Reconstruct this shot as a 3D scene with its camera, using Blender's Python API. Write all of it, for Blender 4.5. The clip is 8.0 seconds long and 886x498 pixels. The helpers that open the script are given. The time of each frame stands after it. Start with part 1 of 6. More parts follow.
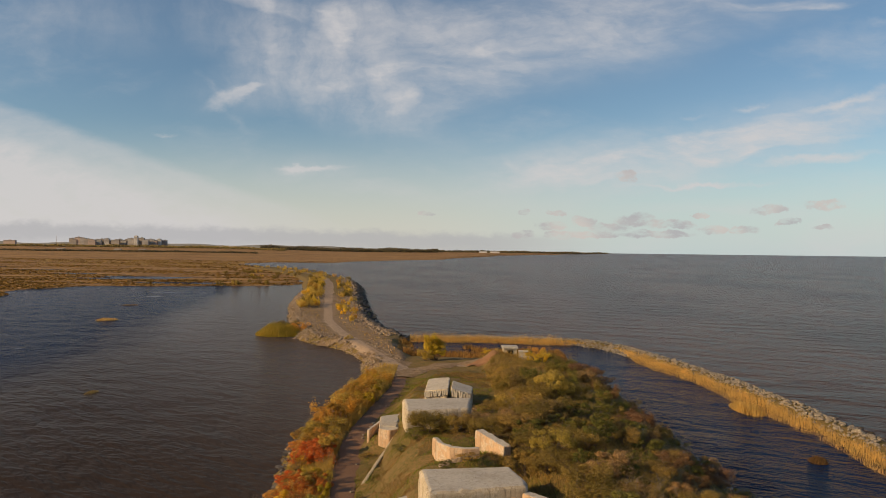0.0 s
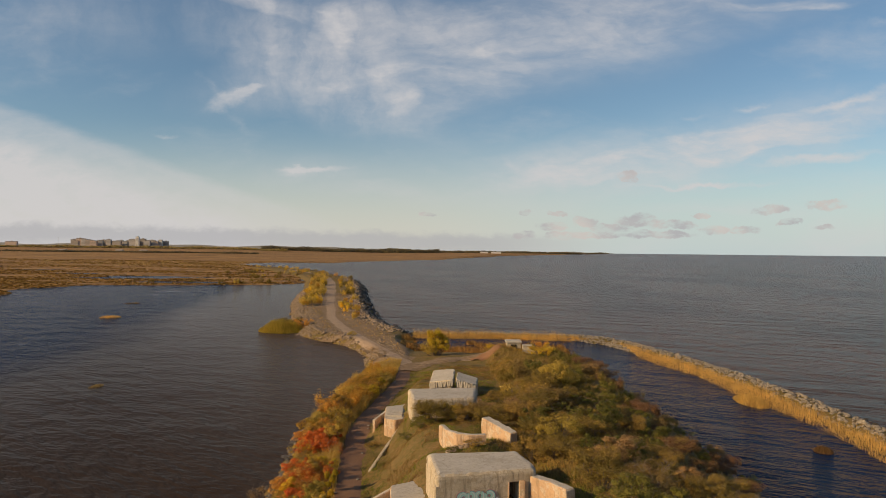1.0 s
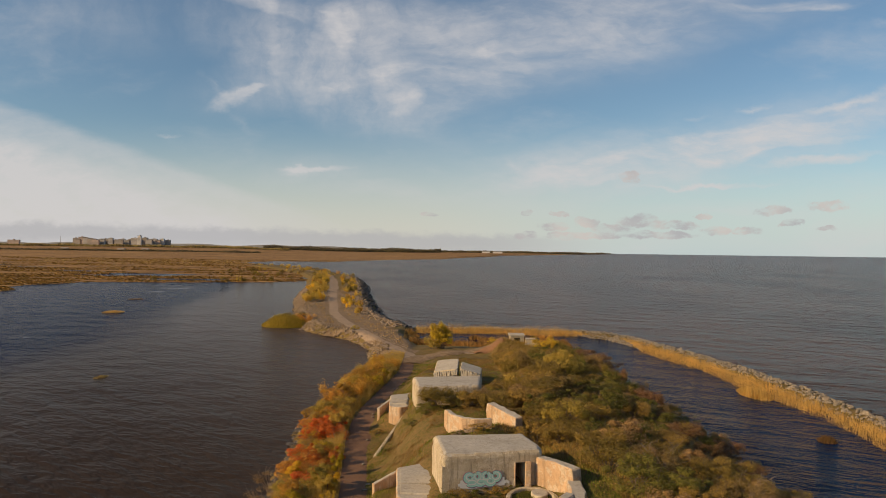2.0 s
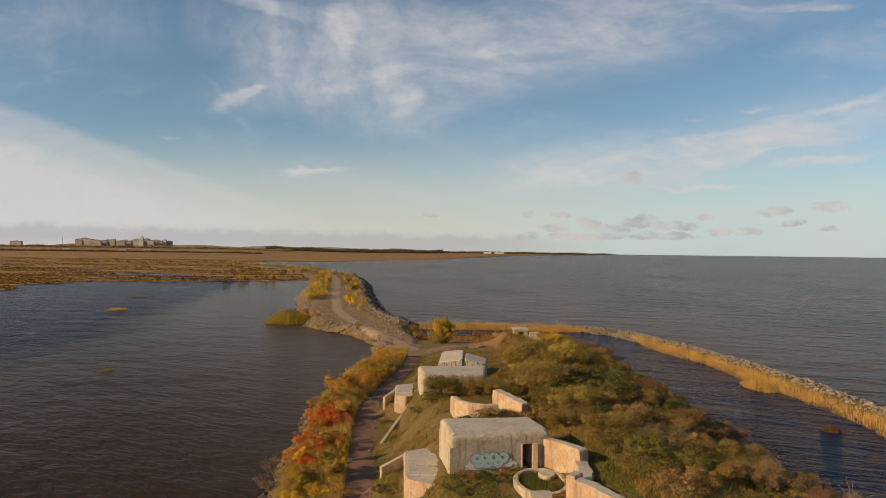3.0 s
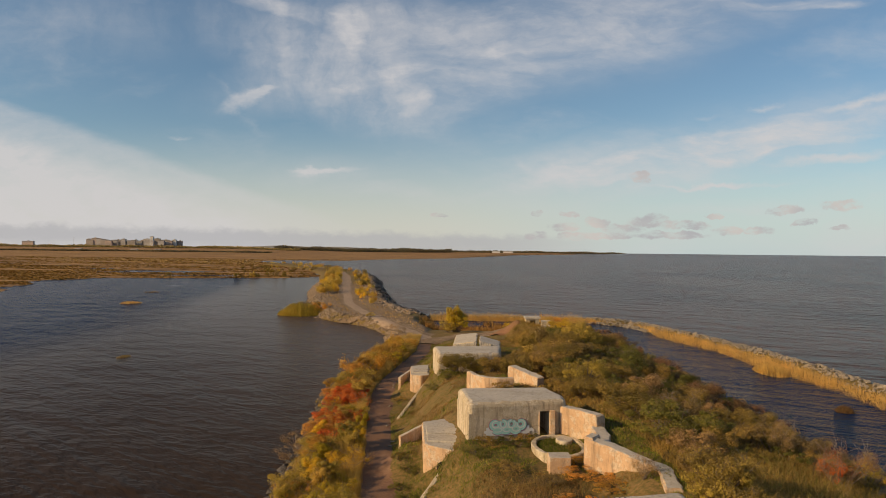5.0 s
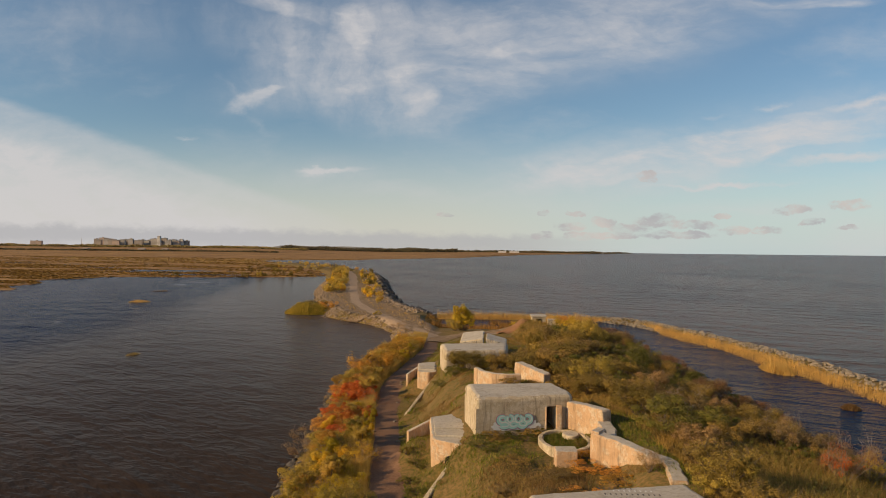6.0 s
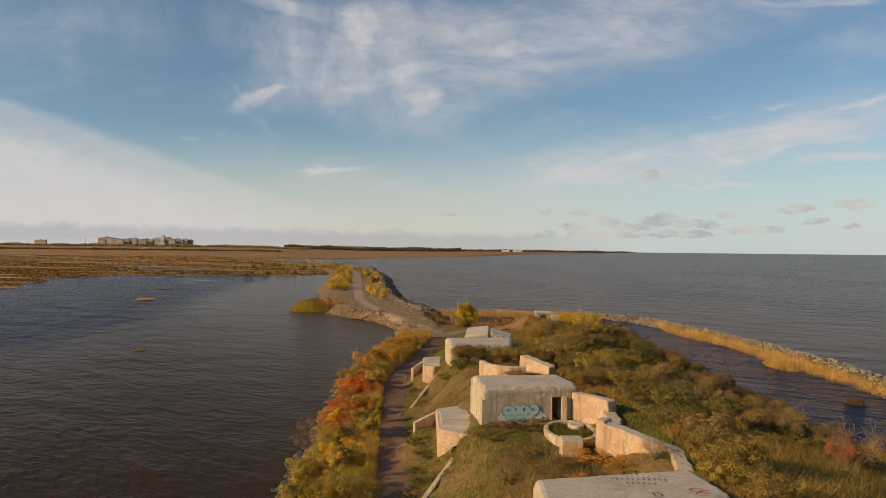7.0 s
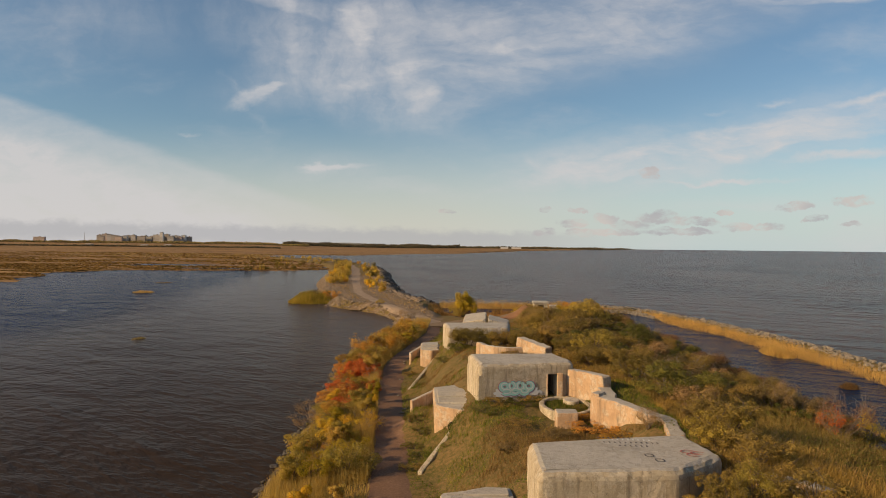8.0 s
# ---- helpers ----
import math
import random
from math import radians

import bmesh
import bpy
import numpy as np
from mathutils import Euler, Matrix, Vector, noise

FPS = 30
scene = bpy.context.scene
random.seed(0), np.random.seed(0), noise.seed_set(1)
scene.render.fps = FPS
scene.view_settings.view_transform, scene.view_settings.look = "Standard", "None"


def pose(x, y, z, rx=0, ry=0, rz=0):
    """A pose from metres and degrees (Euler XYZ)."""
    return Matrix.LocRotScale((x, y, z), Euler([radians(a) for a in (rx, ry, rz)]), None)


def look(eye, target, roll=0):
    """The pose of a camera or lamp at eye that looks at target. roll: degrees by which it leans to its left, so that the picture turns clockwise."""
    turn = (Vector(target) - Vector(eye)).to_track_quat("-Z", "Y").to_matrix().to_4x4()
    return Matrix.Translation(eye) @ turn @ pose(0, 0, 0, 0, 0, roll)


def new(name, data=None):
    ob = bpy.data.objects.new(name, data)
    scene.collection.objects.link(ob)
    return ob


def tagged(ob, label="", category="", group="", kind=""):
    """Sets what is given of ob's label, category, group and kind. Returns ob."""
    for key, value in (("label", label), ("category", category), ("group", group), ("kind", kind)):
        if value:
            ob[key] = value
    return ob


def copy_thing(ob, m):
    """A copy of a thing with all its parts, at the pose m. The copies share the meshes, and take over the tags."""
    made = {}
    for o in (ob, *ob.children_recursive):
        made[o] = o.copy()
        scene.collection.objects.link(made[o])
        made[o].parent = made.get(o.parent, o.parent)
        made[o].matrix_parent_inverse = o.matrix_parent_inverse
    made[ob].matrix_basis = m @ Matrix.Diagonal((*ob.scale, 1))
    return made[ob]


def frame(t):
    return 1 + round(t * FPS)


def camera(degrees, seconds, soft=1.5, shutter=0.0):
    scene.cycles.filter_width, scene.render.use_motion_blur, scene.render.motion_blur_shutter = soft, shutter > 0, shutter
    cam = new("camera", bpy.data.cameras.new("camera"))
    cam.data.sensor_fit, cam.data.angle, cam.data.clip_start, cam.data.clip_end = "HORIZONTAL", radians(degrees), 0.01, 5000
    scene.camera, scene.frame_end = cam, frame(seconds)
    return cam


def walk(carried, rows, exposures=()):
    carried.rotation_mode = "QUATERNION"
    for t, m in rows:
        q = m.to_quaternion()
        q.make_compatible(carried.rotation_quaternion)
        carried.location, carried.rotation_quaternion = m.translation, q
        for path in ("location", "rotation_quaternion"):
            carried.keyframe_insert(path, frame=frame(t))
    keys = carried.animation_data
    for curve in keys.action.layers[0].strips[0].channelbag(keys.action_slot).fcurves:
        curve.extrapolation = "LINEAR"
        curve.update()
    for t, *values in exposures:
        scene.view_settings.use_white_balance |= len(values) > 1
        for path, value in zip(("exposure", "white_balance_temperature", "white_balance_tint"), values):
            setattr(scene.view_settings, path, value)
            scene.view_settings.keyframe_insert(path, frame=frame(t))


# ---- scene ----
cam = camera(65.0, 8.0, soft=0.6)
PATH = [
    (0, (1.946, 1.797, 32.346), (1.92, 3.797, 32.344), 0.7),
    (0.5, (1.675, 1.688, 31.579), (1.647, 3.688, 31.578), 0.7),
    (1, (1.355, 1.594, 30.77), (1.326, 3.594, 30.77), 0.6),
    (1.5, (1.111, 1.482, 29.905), (1.08, 3.482, 29.904), 0.7),
    (3, (0.36, 0.861, 27.37), (0.322, 2.861, 27.373), 0.7),
    (3.5, (0.111, 0.596, 26.518), (0.068, 2.595, 26.521), 0.6),
    (4, (-0.15, 0.317, 25.681), (-0.198, 2.317, 25.683), 0.6),
    (4.5, (-0.375, 0.007, 25.005), (-0.43, 2.006, 25.007), 0.6),
    (6, (-0.63, -1.08, 24.329), (-0.71, 0.919, 24.33), 0.6),
    (6.5, (-0.757, -1.462, 24.132), (-0.845, 0.536, 24.131), 0.6),
    (7, (-0.898, -1.636, 23.631), (-0.987, 0.362, 23.63), 0.6),
    (7.5, (-0.769, -1.873, 22.826), (-0.849, 0.125, 22.823), 0.6),
    (8, (-0.649, -2.273, 21.797), (-0.735, -0.275, 21.788), 0.6),
]
walk(cam, [(t, look(eye, target, roll)) for t, eye, target, roll in PATH])

# ---- light and exposure ----
SUN_AZ, SUN_EL = radians(246.0), radians(23.0)      # compass of the sun, clockwise from +y
sun_dir = Vector((math.sin(SUN_AZ) * math.cos(SUN_EL), math.cos(SUN_AZ) * math.cos(SUN_EL), math.sin(SUN_EL)))
sun = new("sun", bpy.data.lights.new("sun", "SUN"))
sun.data.energy, sun.data.angle, sun.data.color = 5.0, radians(0.6), (1.0, 0.685, 0.355)
sun.matrix_world = look(sun_dir * 100, (0, 0, 0))

world = bpy.data.worlds.new("sky")
scene.world = world
world.use_nodes = True
wn, wl = world.node_tree.nodes, world.node_tree.links
wn.clear()


def wnode(kind, **kw):
    n = wn.new(kind)
    for k, v in kw.items():
        if k == "op":
            n.operation = v
        elif k == "clamp":
            n.use_clamp = v
        else:
            n.inputs[k].default_value = v
    return n


def wmath(op, a, b=None, clamp=False):
    n = wnode("ShaderNodeMath", op=op, clamp=clamp)
    for i, s in enumerate((a, b)):
        if s is None:
            continue
        if isinstance(s, (int, float)):
            n.inputs[i].default_value = s
        else:
            wl.new(s, n.inputs[i])
    return n.outputs[0]


def wmix(fac, a, b):
    n = wn.new("ShaderNodeMix")
    n.data_type = "RGBA"
    for i, s in ((0, fac), (6, a), (7, b)):
        if isinstance(s, tuple):
            n.inputs[i].default_value = (*s, 1)
        elif isinstance(s, (int, float)):
            n.inputs[i].default_value = s
        else:
            wl.new(s, n.inputs[i])
    return n.outputs[2]


def wsmooth(s, lo, hi, a=0.0, b=1.0):
    n = wn.new("ShaderNodeMapRange")
    n.interpolation_type = "SMOOTHSTEP"
    wl.new(s, n.inputs[0])
    for i, v in enumerate((lo, hi, a, b)):
        n.inputs[i + 1].default_value = v
    return n.outputs[0]


def wnoise(vec, scale, detail=6.0, rough=0.6, stretch=(1, 1, 1), rot=0.0):
    m = wn.new("ShaderNodeMapping")
    m.inputs["Scale"].default_value = stretch
    m.inputs["Rotation"].default_value = (0, 0, radians(rot))
    wl.new(vec, m.inputs[0])
    n = wnode("ShaderNodeTexNoise", Scale=scale, Detail=detail, Roughness=rough)
    wl.new(m.outputs[0], n.inputs["Vector"])
    return n


sky = wn.new("ShaderNodeTexSky")
sky.sky_type, sky.sun_disc = "NISHITA", False
sky.sun_elevation, sky.sun_rotation = SUN_EL, SUN_AZ
sky.altitude, sky.air_density, sky.dust_density, sky.ozone_density = 30, 1.0, 0.6, 1.5
geo = wn.new("ShaderNodeTexCoord")
sep = wn.new("ShaderNodeSeparateXYZ")
wl.new(geo.outputs["Generated"], sep.inputs[0])
ahead = wmath("MAXIMUM", wmath("ABSOLUTE", sep.outputs[1]), 0.08)
su, sv = wmath("DIVIDE", sep.outputs[0], ahead), wmath("DIVIDE", sep.outputs[2], ahead)
comb = wn.new("ShaderNodeCombineXYZ")
wl.new(su, comb.inputs[0])
wl.new(sv, comb.inputs[1])
flat = comb.outputs[0]
warp = wnoise(flat, 5.0, 5.0, 0.6, (1, 2, 1))
shift = wn.new("ShaderNodeVectorMath")
shift.operation = "MULTIPLY_ADD"
wl.new(warp.outputs["Color"], shift.inputs[0])
shift.inputs[1].default_value, shift.inputs[2].default_value = (0.09, 0.05, 0), (-0.045, -0.025, 0)
moved = wn.new("ShaderNodeVectorMath")
wl.new(flat, moved.inputs[0])
wl.new(shift.outputs[0], moved.inputs[1])
warped = moved.outputs[0]
fine_shift = wn.new("ShaderNodeVectorMath")
fine_shift.operation = "MULTIPLY_ADD"
wl.new(wnoise(flat, 30.0, 4.0, 0.6).outputs["Color"], fine_shift.inputs[0])
fine_shift.inputs[1].default_value, fine_shift.inputs[2].default_value = (0.05, 0.022, 0), (-0.025, -0.011, 0)
fine_moved = wn.new("ShaderNodeVectorMath")
wl.new(flat, fine_moved.inputs[0])
wl.new(fine_shift.outputs[0], fine_moved.inputs[1])


def cloud(vec, u, v, ru, rv, turn=0.0, alpha=1.0):
    m = wn.new("ShaderNodeMapping")
    m.vector_type = "TEXTURE"
    m.inputs["Location"].default_value = (u, v, 0)
    m.inputs["Rotation"].default_value = (0, 0, radians(turn))
    m.inputs["Scale"].default_value = (ru * 1.25, rv * 1.25, 1)
    wl.new(vec, m.inputs[0])
    g = wn.new("ShaderNodeTexGradient")
    g.gradient_type = "SPHERICAL"
    wl.new(m.outputs[0], g.inputs[0])
    return wmath("MULTIPLY", g.outputs[1], alpha * 1.35)


CIRRUS = [
    (-0.249, 0.351, 0.122, 0.0195, -8.7, 0.55), (-0.232, 0.330, 0.093, 0.0163, -19.7, 0.5), (-0.165, 0.310, 0.085, 0.0340, 96.3, 0.75),
    (-0.112, 0.240, 0.080, 0.0320, 9.3, 0.9), (-0.101, 0.250, 0.049, 0.0106, 11.3, 0.6), (-0.075, 0.205, 0.045, 0.0230, 14.3, 1.0),
    (-0.178, 0.232, 0.045, 0.0122, 4.3, 0.3), (-0.231, 0.229, 0.073, 0.0065, 1.3, 0.25), (0.013, 0.283, 0.163, 0.0341, 2.3, 0.55),
    (0.078, 0.260, 0.106, 0.0146, 1.3, 0.35), (0.158, 0.306, 0.163, 0.0293, 9.3, 0.5), (0.304, 0.321, 0.138, 0.0179, 9.3, 0.3),
    (0.424, 0.356, 0.146, 0.0106, 5.3, 0.6), (0.512, 0.355, 0.065, 0.0073, 5.3, 0.5), (-0.569, 0.338, 0.163, 0.0293, 0, 0.2), (-0.272, 0.274, 0.098, 0.0293, -35.7, 0.2),
]
WISPS = [
    (-0.317, 0.216, 0.046, 0.0120, 21.3, 0.9), (-0.293, 0.226, 0.020, 0.0073, 14.3, 0.7), (-0.350, 0.234, 0.030, 0.0080, -45.7, 0.3),
    (-0.310, 0.182, 0.040, 0.0070, -32.7, 0.22), (-0.419, 0.161, 0.020, 0.0033, 0, 0.4), (-0.201, 0.116, 0.057, 0.0041, 2.3, 0.8),
    (-0.228, 0.111, 0.033, 0.0065, 4.3, 0.55), (0.128, 0.120, 0.034, 0.0089, 7.3, 0.7), (0.084, 0.124, 0.024, 0.0081, -32.7, 0.35),
    (0.355, 0.097, 0.106, 0.0041, 2.3, 0.9), (0.523, 0.135, 0.106, 0.0065, 4.3, 0.8), (0.562, 0.220, 0.089, 0.0081, 16.3, 0.75),
    (0.426, 0.206, 0.028, 0.0057, 7.3, 0.55), (0.339, 0.190, 0.020, 0.0041, 0, 0.4), (0.596, 0.330, 0.041, 0.0081, 0, 0.3),
]
HALOS = [
    (-0.150, 0.275, 0.22, 0.11, -20, 0.7), (0.060, 0.300, 0.32, 0.080, 4, 0.65), (-0.08, 0.22, 0.12, 0.05, 10, 0.4), (0.27, 0.335, 0.30, 0.05, 6, 0.4),
    (0.40, 0.155, 0.34, 0.07, 10, 0.5), (0.14, 0.11, 0.22, 0.06, 4, 0.4), (-0.33, 0.215, 0.09, 0.04, 0, 0.3), (-0.21, 0.105, 0.13, 0.03, 0, 0.35), (-0.58, 0.33, 0.26, 0.07, 0, 0.3),
]
VEILS = [
    (0.418, 0.162, 0.260, 0.0320, 11.3, 1.0), (0.426, 0.146, 0.179, 0.0057, 7.3, 0.45), (0.282, 0.137, 0.170, 0.0300, 8.3, 0.7),
    (0.161, 0.100, 0.120, 0.0220, 7.3, 0.7), (-0.148, 0.088, 0.106, 0.0146, 0, 0.3), (0.403, 0.061, 0.260, 0.0228, 1.3, 0.35),
    (-0.001, 0.077, 0.203, 0.0211, 0, 0.3), (0.208, 0.246, 0.089, 0.0114, 0, 0.15),
]
PUFFS = [
    (0.143, 0.033, 0.023, 0.008), (0.189, 0.041, 0.02, 0.008), (0.267, 0.044, 0.039, 0.011), (0.223, 0.033, 0.028, 0.008),
    (0.458, 0.061, 0.029, 0.007), (0.532, 0.069, 0.031, 0.008), (0.246, 0.107, 0.021, 0.008), (0.101, 0.022, 0.02, 0.005),
    (-0.04, 0.048, 0.013, 0.004), (0.375, 0.03, 0.021, 0.007), (0.415, 0.031, 0.024, 0.007), (0.323, 0.038, 0.033, 0.007), (0.15, 0.054, 0.014, 0.005), (0.10, 0.053, 0.012, 0.004), (0.29, 0.024, 0.06, 0.006),
    (0.20, 0.022, 0.05, 0.006), (0.48, 0.042, 0.016, 0.005), (0.36, 0.052, 0.012, 0.004), (0.16, 0.02, 0.03, 0.006), (0.53, 0.035, 0.018, 0.004),
]
wisp_shift = wn.new("ShaderNodeVectorMath")
wisp_shift.operation = "MULTIPLY_ADD"
wl.new(wnoise(flat, 14.0, 5.0, 0.62, (1, 1.6, 1)).outputs["Color"], wisp_shift.inputs[0])
wisp_shift.inputs[1].default_value, wisp_shift.inputs[2].default_value = (0.06, 0.034, 0), (-0.03, -0.017, 0)
wisp_moved = wn.new("ShaderNodeVectorMath")
wl.new(flat, wisp_moved.inputs[0])
wl.new(wisp_shift.outputs[0], wisp_moved.inputs[1])
thin = 0.0
for row in CIRRUS:
    thin = wmath("ADD", cloud(warped, *row), thin)
fall = wnoise(warped, 7.0, 9.0, 0.6, (2.2, 1, 1), 14)
sweep = wnoise(warped, 6.0, 9.0, 0.6, (1, 3.0, 1), -10)
fibre = wmix(wsmooth(su, -0.16, 0.0), fall.outputs[0], sweep.outputs[0])
thin = wmath("MULTIPLY", wsmooth(thin, 0.0, 1.15, 0.0, 0.8), wsmooth(fibre, 0.3, 0.66, 0.5, 1.12))
halo = 0.0
for row in HALOS:
    halo = wmath("ADD", cloud(warped, *row), halo)
halo = wmath("MULTIPLY", wsmooth(halo, 0.0, 0.8, 0.0, 0.56), wsmooth(fibre, 0.32, 0.68, 0.35, 1.1))
wisps = 0.0
for row in WISPS:
    wisps = wmath("ADD", cloud(wisp_moved.outputs[0], *row), wisps)
wisps = wmath("MULTIPLY", wsmooth(wisps, 0.0, 1.1, 0.0, 0.7), wsmooth(sweep.outputs[0], 0.3, 0.6, 0.45, 1.1))
veil = 0.0
for row in VEILS:
    veil = wmath("ADD", cloud(warped, *row), veil)
wisp = wnoise(warped, 6.0, 8.0, 0.6, (1, 4.0, 1), -14)
veil = wmath("MULTIPLY", wsmooth(veil, 0.0, 1.0, 0.0, 0.8), wsmooth(wisp.outputs[0], 0.34, 0.64, 0.45, 1.1))
edge = wmath("SUBTRACT", wmath("SUBTRACT", 0.0, wmath("MULTIPLY", su, 0.343)), 0.019)
ragged_edge = wmath("MULTIPLY", wmath("SUBTRACT", wisp.outputs[0], 0.5), 0.03)
sheet = wsmooth(wmath("SUBTRACT", edge, wmath("ADD", sv, ragged_edge)), -0.006, 0.016, 0.0, 0.42)
lower = wsmooth(wmath("SUBTRACT", wmath("SUBTRACT", edge, 0.04), wmath("ADD", sv, wmath("MULTIPLY", ragged_edge, 1.6))), -0.012, 0.05, 0.0, 0.5)
sheet = wmath("ADD", sheet, lower)
sheet = wmath("MULTIPLY", sheet, wsmooth(su, -0.36, -0.05, 1.0, 0.0))
loose = wsmooth(wnoise(warped, 2.6, 8.0, 0.6, (1, 2.6, 1), -14).outputs[0], 0.45, 0.8, 0.0, 0.42)
thin = wmath("MAXIMUM", wmath("MAXIMUM", thin, veil), wmath("MAXIMUM", sheet, wmath("MAXIMUM", loose, halo)))
thin = wmath("MULTIPLY", thin, wsmooth(wnoise(warped, 22.0, 6.0, 0.6, (1, 2.4, 1), -18).outputs[0], 0.3, 0.7, 0.8, 1.12))
thin = wmath("MINIMUM", wmath("ADD", thin, wmath("MULTIPLY", wisps, wmath("SUBTRACT", 1.0, thin))), 0.88)
puff = 0.0
for row in PUFFS:
    puff = wmath("MAXIMUM", cloud(fine_moved.outputs[0], *row, 0, 1.4), puff)
puff = wmath("MULTIPLY", wsmooth(puff, 0.25, 0.8, 0.0, 0.8), wsmooth(wnoise(flat, 45.0, 4.0, 0.6, (1, 2, 1)).outputs[0], 0.35, 0.6, 0.25, 1.0))
band_line = wmath("ADD", sv, wmath("MULTIPLY", su, 0.014))
band_line = wmath("ADD", band_line, wmath("MULTIPLY", wnoise(flat, 22.0, 9.0, 0.65, (1, 1.8, 1)).outputs[0], 0.03))
low_band = wmath("MULTIPLY", wsmooth(band_line, 0.0, 0.022, 0.35, 1.0), wsmooth(band_line, 0.029, 0.042, 1.0, 0.0))
low_band = wmath("MULTIPLY", low_band, wsmooth(su, 0.0, 0.25, 0.66, 0.0))

base = wn.new("ShaderNodeVectorMath")
base.operation = "MULTIPLY"
wl.new(sky.outputs[0], base.inputs[0])
base.inputs[1].default_value = (0.081, 0.0905, 0.0935)
haze = wmix(wsmooth(su, -0.1, 0.35), (0.64, 0.615, 0.555), (0.55, 0.63, 0.63))
col = wmix(wsmooth(sv, -0.02, 0.195, 0.87, 0.0), base.outputs[0], haze)
col = wmix(thin, col, (0.625, 0.60, 0.595))
col = wmix(low_band, col, (0.41, 0.405, 0.42))
col = wmix(puff, col, wmix(wsmooth(wnoise(flat, 9.0, 2.0).outputs[0], 0.4, 0.6), (0.42, 0.40, 0.415), (0.60, 0.53, 0.49)))
bg = wnode("ShaderNodeBackground", Strength=1.0)
wl.new(col, bg.inputs[0])
wl.new(bg.outputs[0], wn.new("ShaderNodeOutputWorld").inputs[0])


# ---- materials ----
def material(name):
    m = bpy.data.materials.new(name)
    m.use_nodes = True
    nt = m.node_tree
    return m, nt, nt.nodes["Principled BSDF"]


def ramp(nt, src, stops):
    r = nt.nodes.new("ShaderNodeValToRGB")
    el = r.color_ramp.elements
    while len(el) < len(stops):
        el.new(0.5)
    for e, (p, c) in zip(el, stops):
        e.position, e.color = p, (*c, 1)
    nt.links.new(src, r.inputs[0])
    return r.outputs[0]


def noise_out(nt, vec, scale, detail=6.0, rough=0.6, stretch=(1, 1, 1), rot=(0, 0, 0)):
    mp = nt.nodes.new("ShaderNodeMapping")
    mp.inputs["Scale"].default_value, mp.inputs["Rotation"].default_value = stretch, rot
    nt.links.new(vec, mp.inputs[0])
    n = nt.nodes.new("ShaderNodeTexNoise")
    n.inputs["Scale"].default_value, n.inputs["Detail"].default_value, n.inputs["Roughness"].default_value = scale, detail, rough
    nt.links.new(mp.outputs[0], n.inputs["Vector"])
    return n.outputs[0]


def mixc(nt, fac, a, b, how="MIX"):
    n = nt.nodes.new("ShaderNodeMix")
    n.data_type, n.blend_type = "RGBA", how
    for i, s in ((0, fac), (6, a), (7, b)):
        if isinstance(s, tuple):
            n.inputs[i].default_value = (*s, 1)
        elif isinstance(s, (int, float)):
            n.inputs[i].default_value = s
        else:
            nt.links.new(s, n.inputs[i])
    return n.outputs[2]


def stepped(nt, src, lo, hi, a=0.0, b=1.0):
    n = nt.nodes.new("ShaderNodeMapRange")
    n.interpolation_type = "SMOOTHSTEP"
    nt.links.new(src, n.inputs[0])
    for i, v in enumerate((lo, hi, a, b)):
        n.inputs[i + 1].default_value = v
    return n.outputs[0]


def bump(nt, bsdf, height, strength, dist):
    b = nt.nodes.new("ShaderNodeBump")
    b.inputs["Strength"].default_value, b.inputs["Distance"].default_value = strength, dist
    nt.links.new(height, b.inputs["Height"])
    nt.links.new(b.outputs[0], bsdf.inputs["Normal"])


def coords(nt):
    return nt.nodes.new("ShaderNodeTexCoord").outputs["Object"]


def surface(name, stops, big=0.25, fine=4.0, rough=0.92, depth=0.06, strength=0.6, stretch=(1, 1, 1), spec=0.25):
    """A matt surface with blotches at one scale and grain at another."""
    m, nt, b = material(name)
    v = coords(nt)
    n1, n2 = noise_out(nt, v, big, 6, 0.65, stretch), noise_out(nt, v, fine, 8, 0.7, stretch)
    c = mixc(nt, 0.75, ramp(nt, n1, stops), ramp(nt, n2, stops))
    nt.links.new(c, b.inputs["Base Color"])
    b.inputs["Roughness"].default_value = rough
    b.inputs["Specular IOR Level"].default_value = spec
    bump(nt, b, n2, strength, depth)
    return m


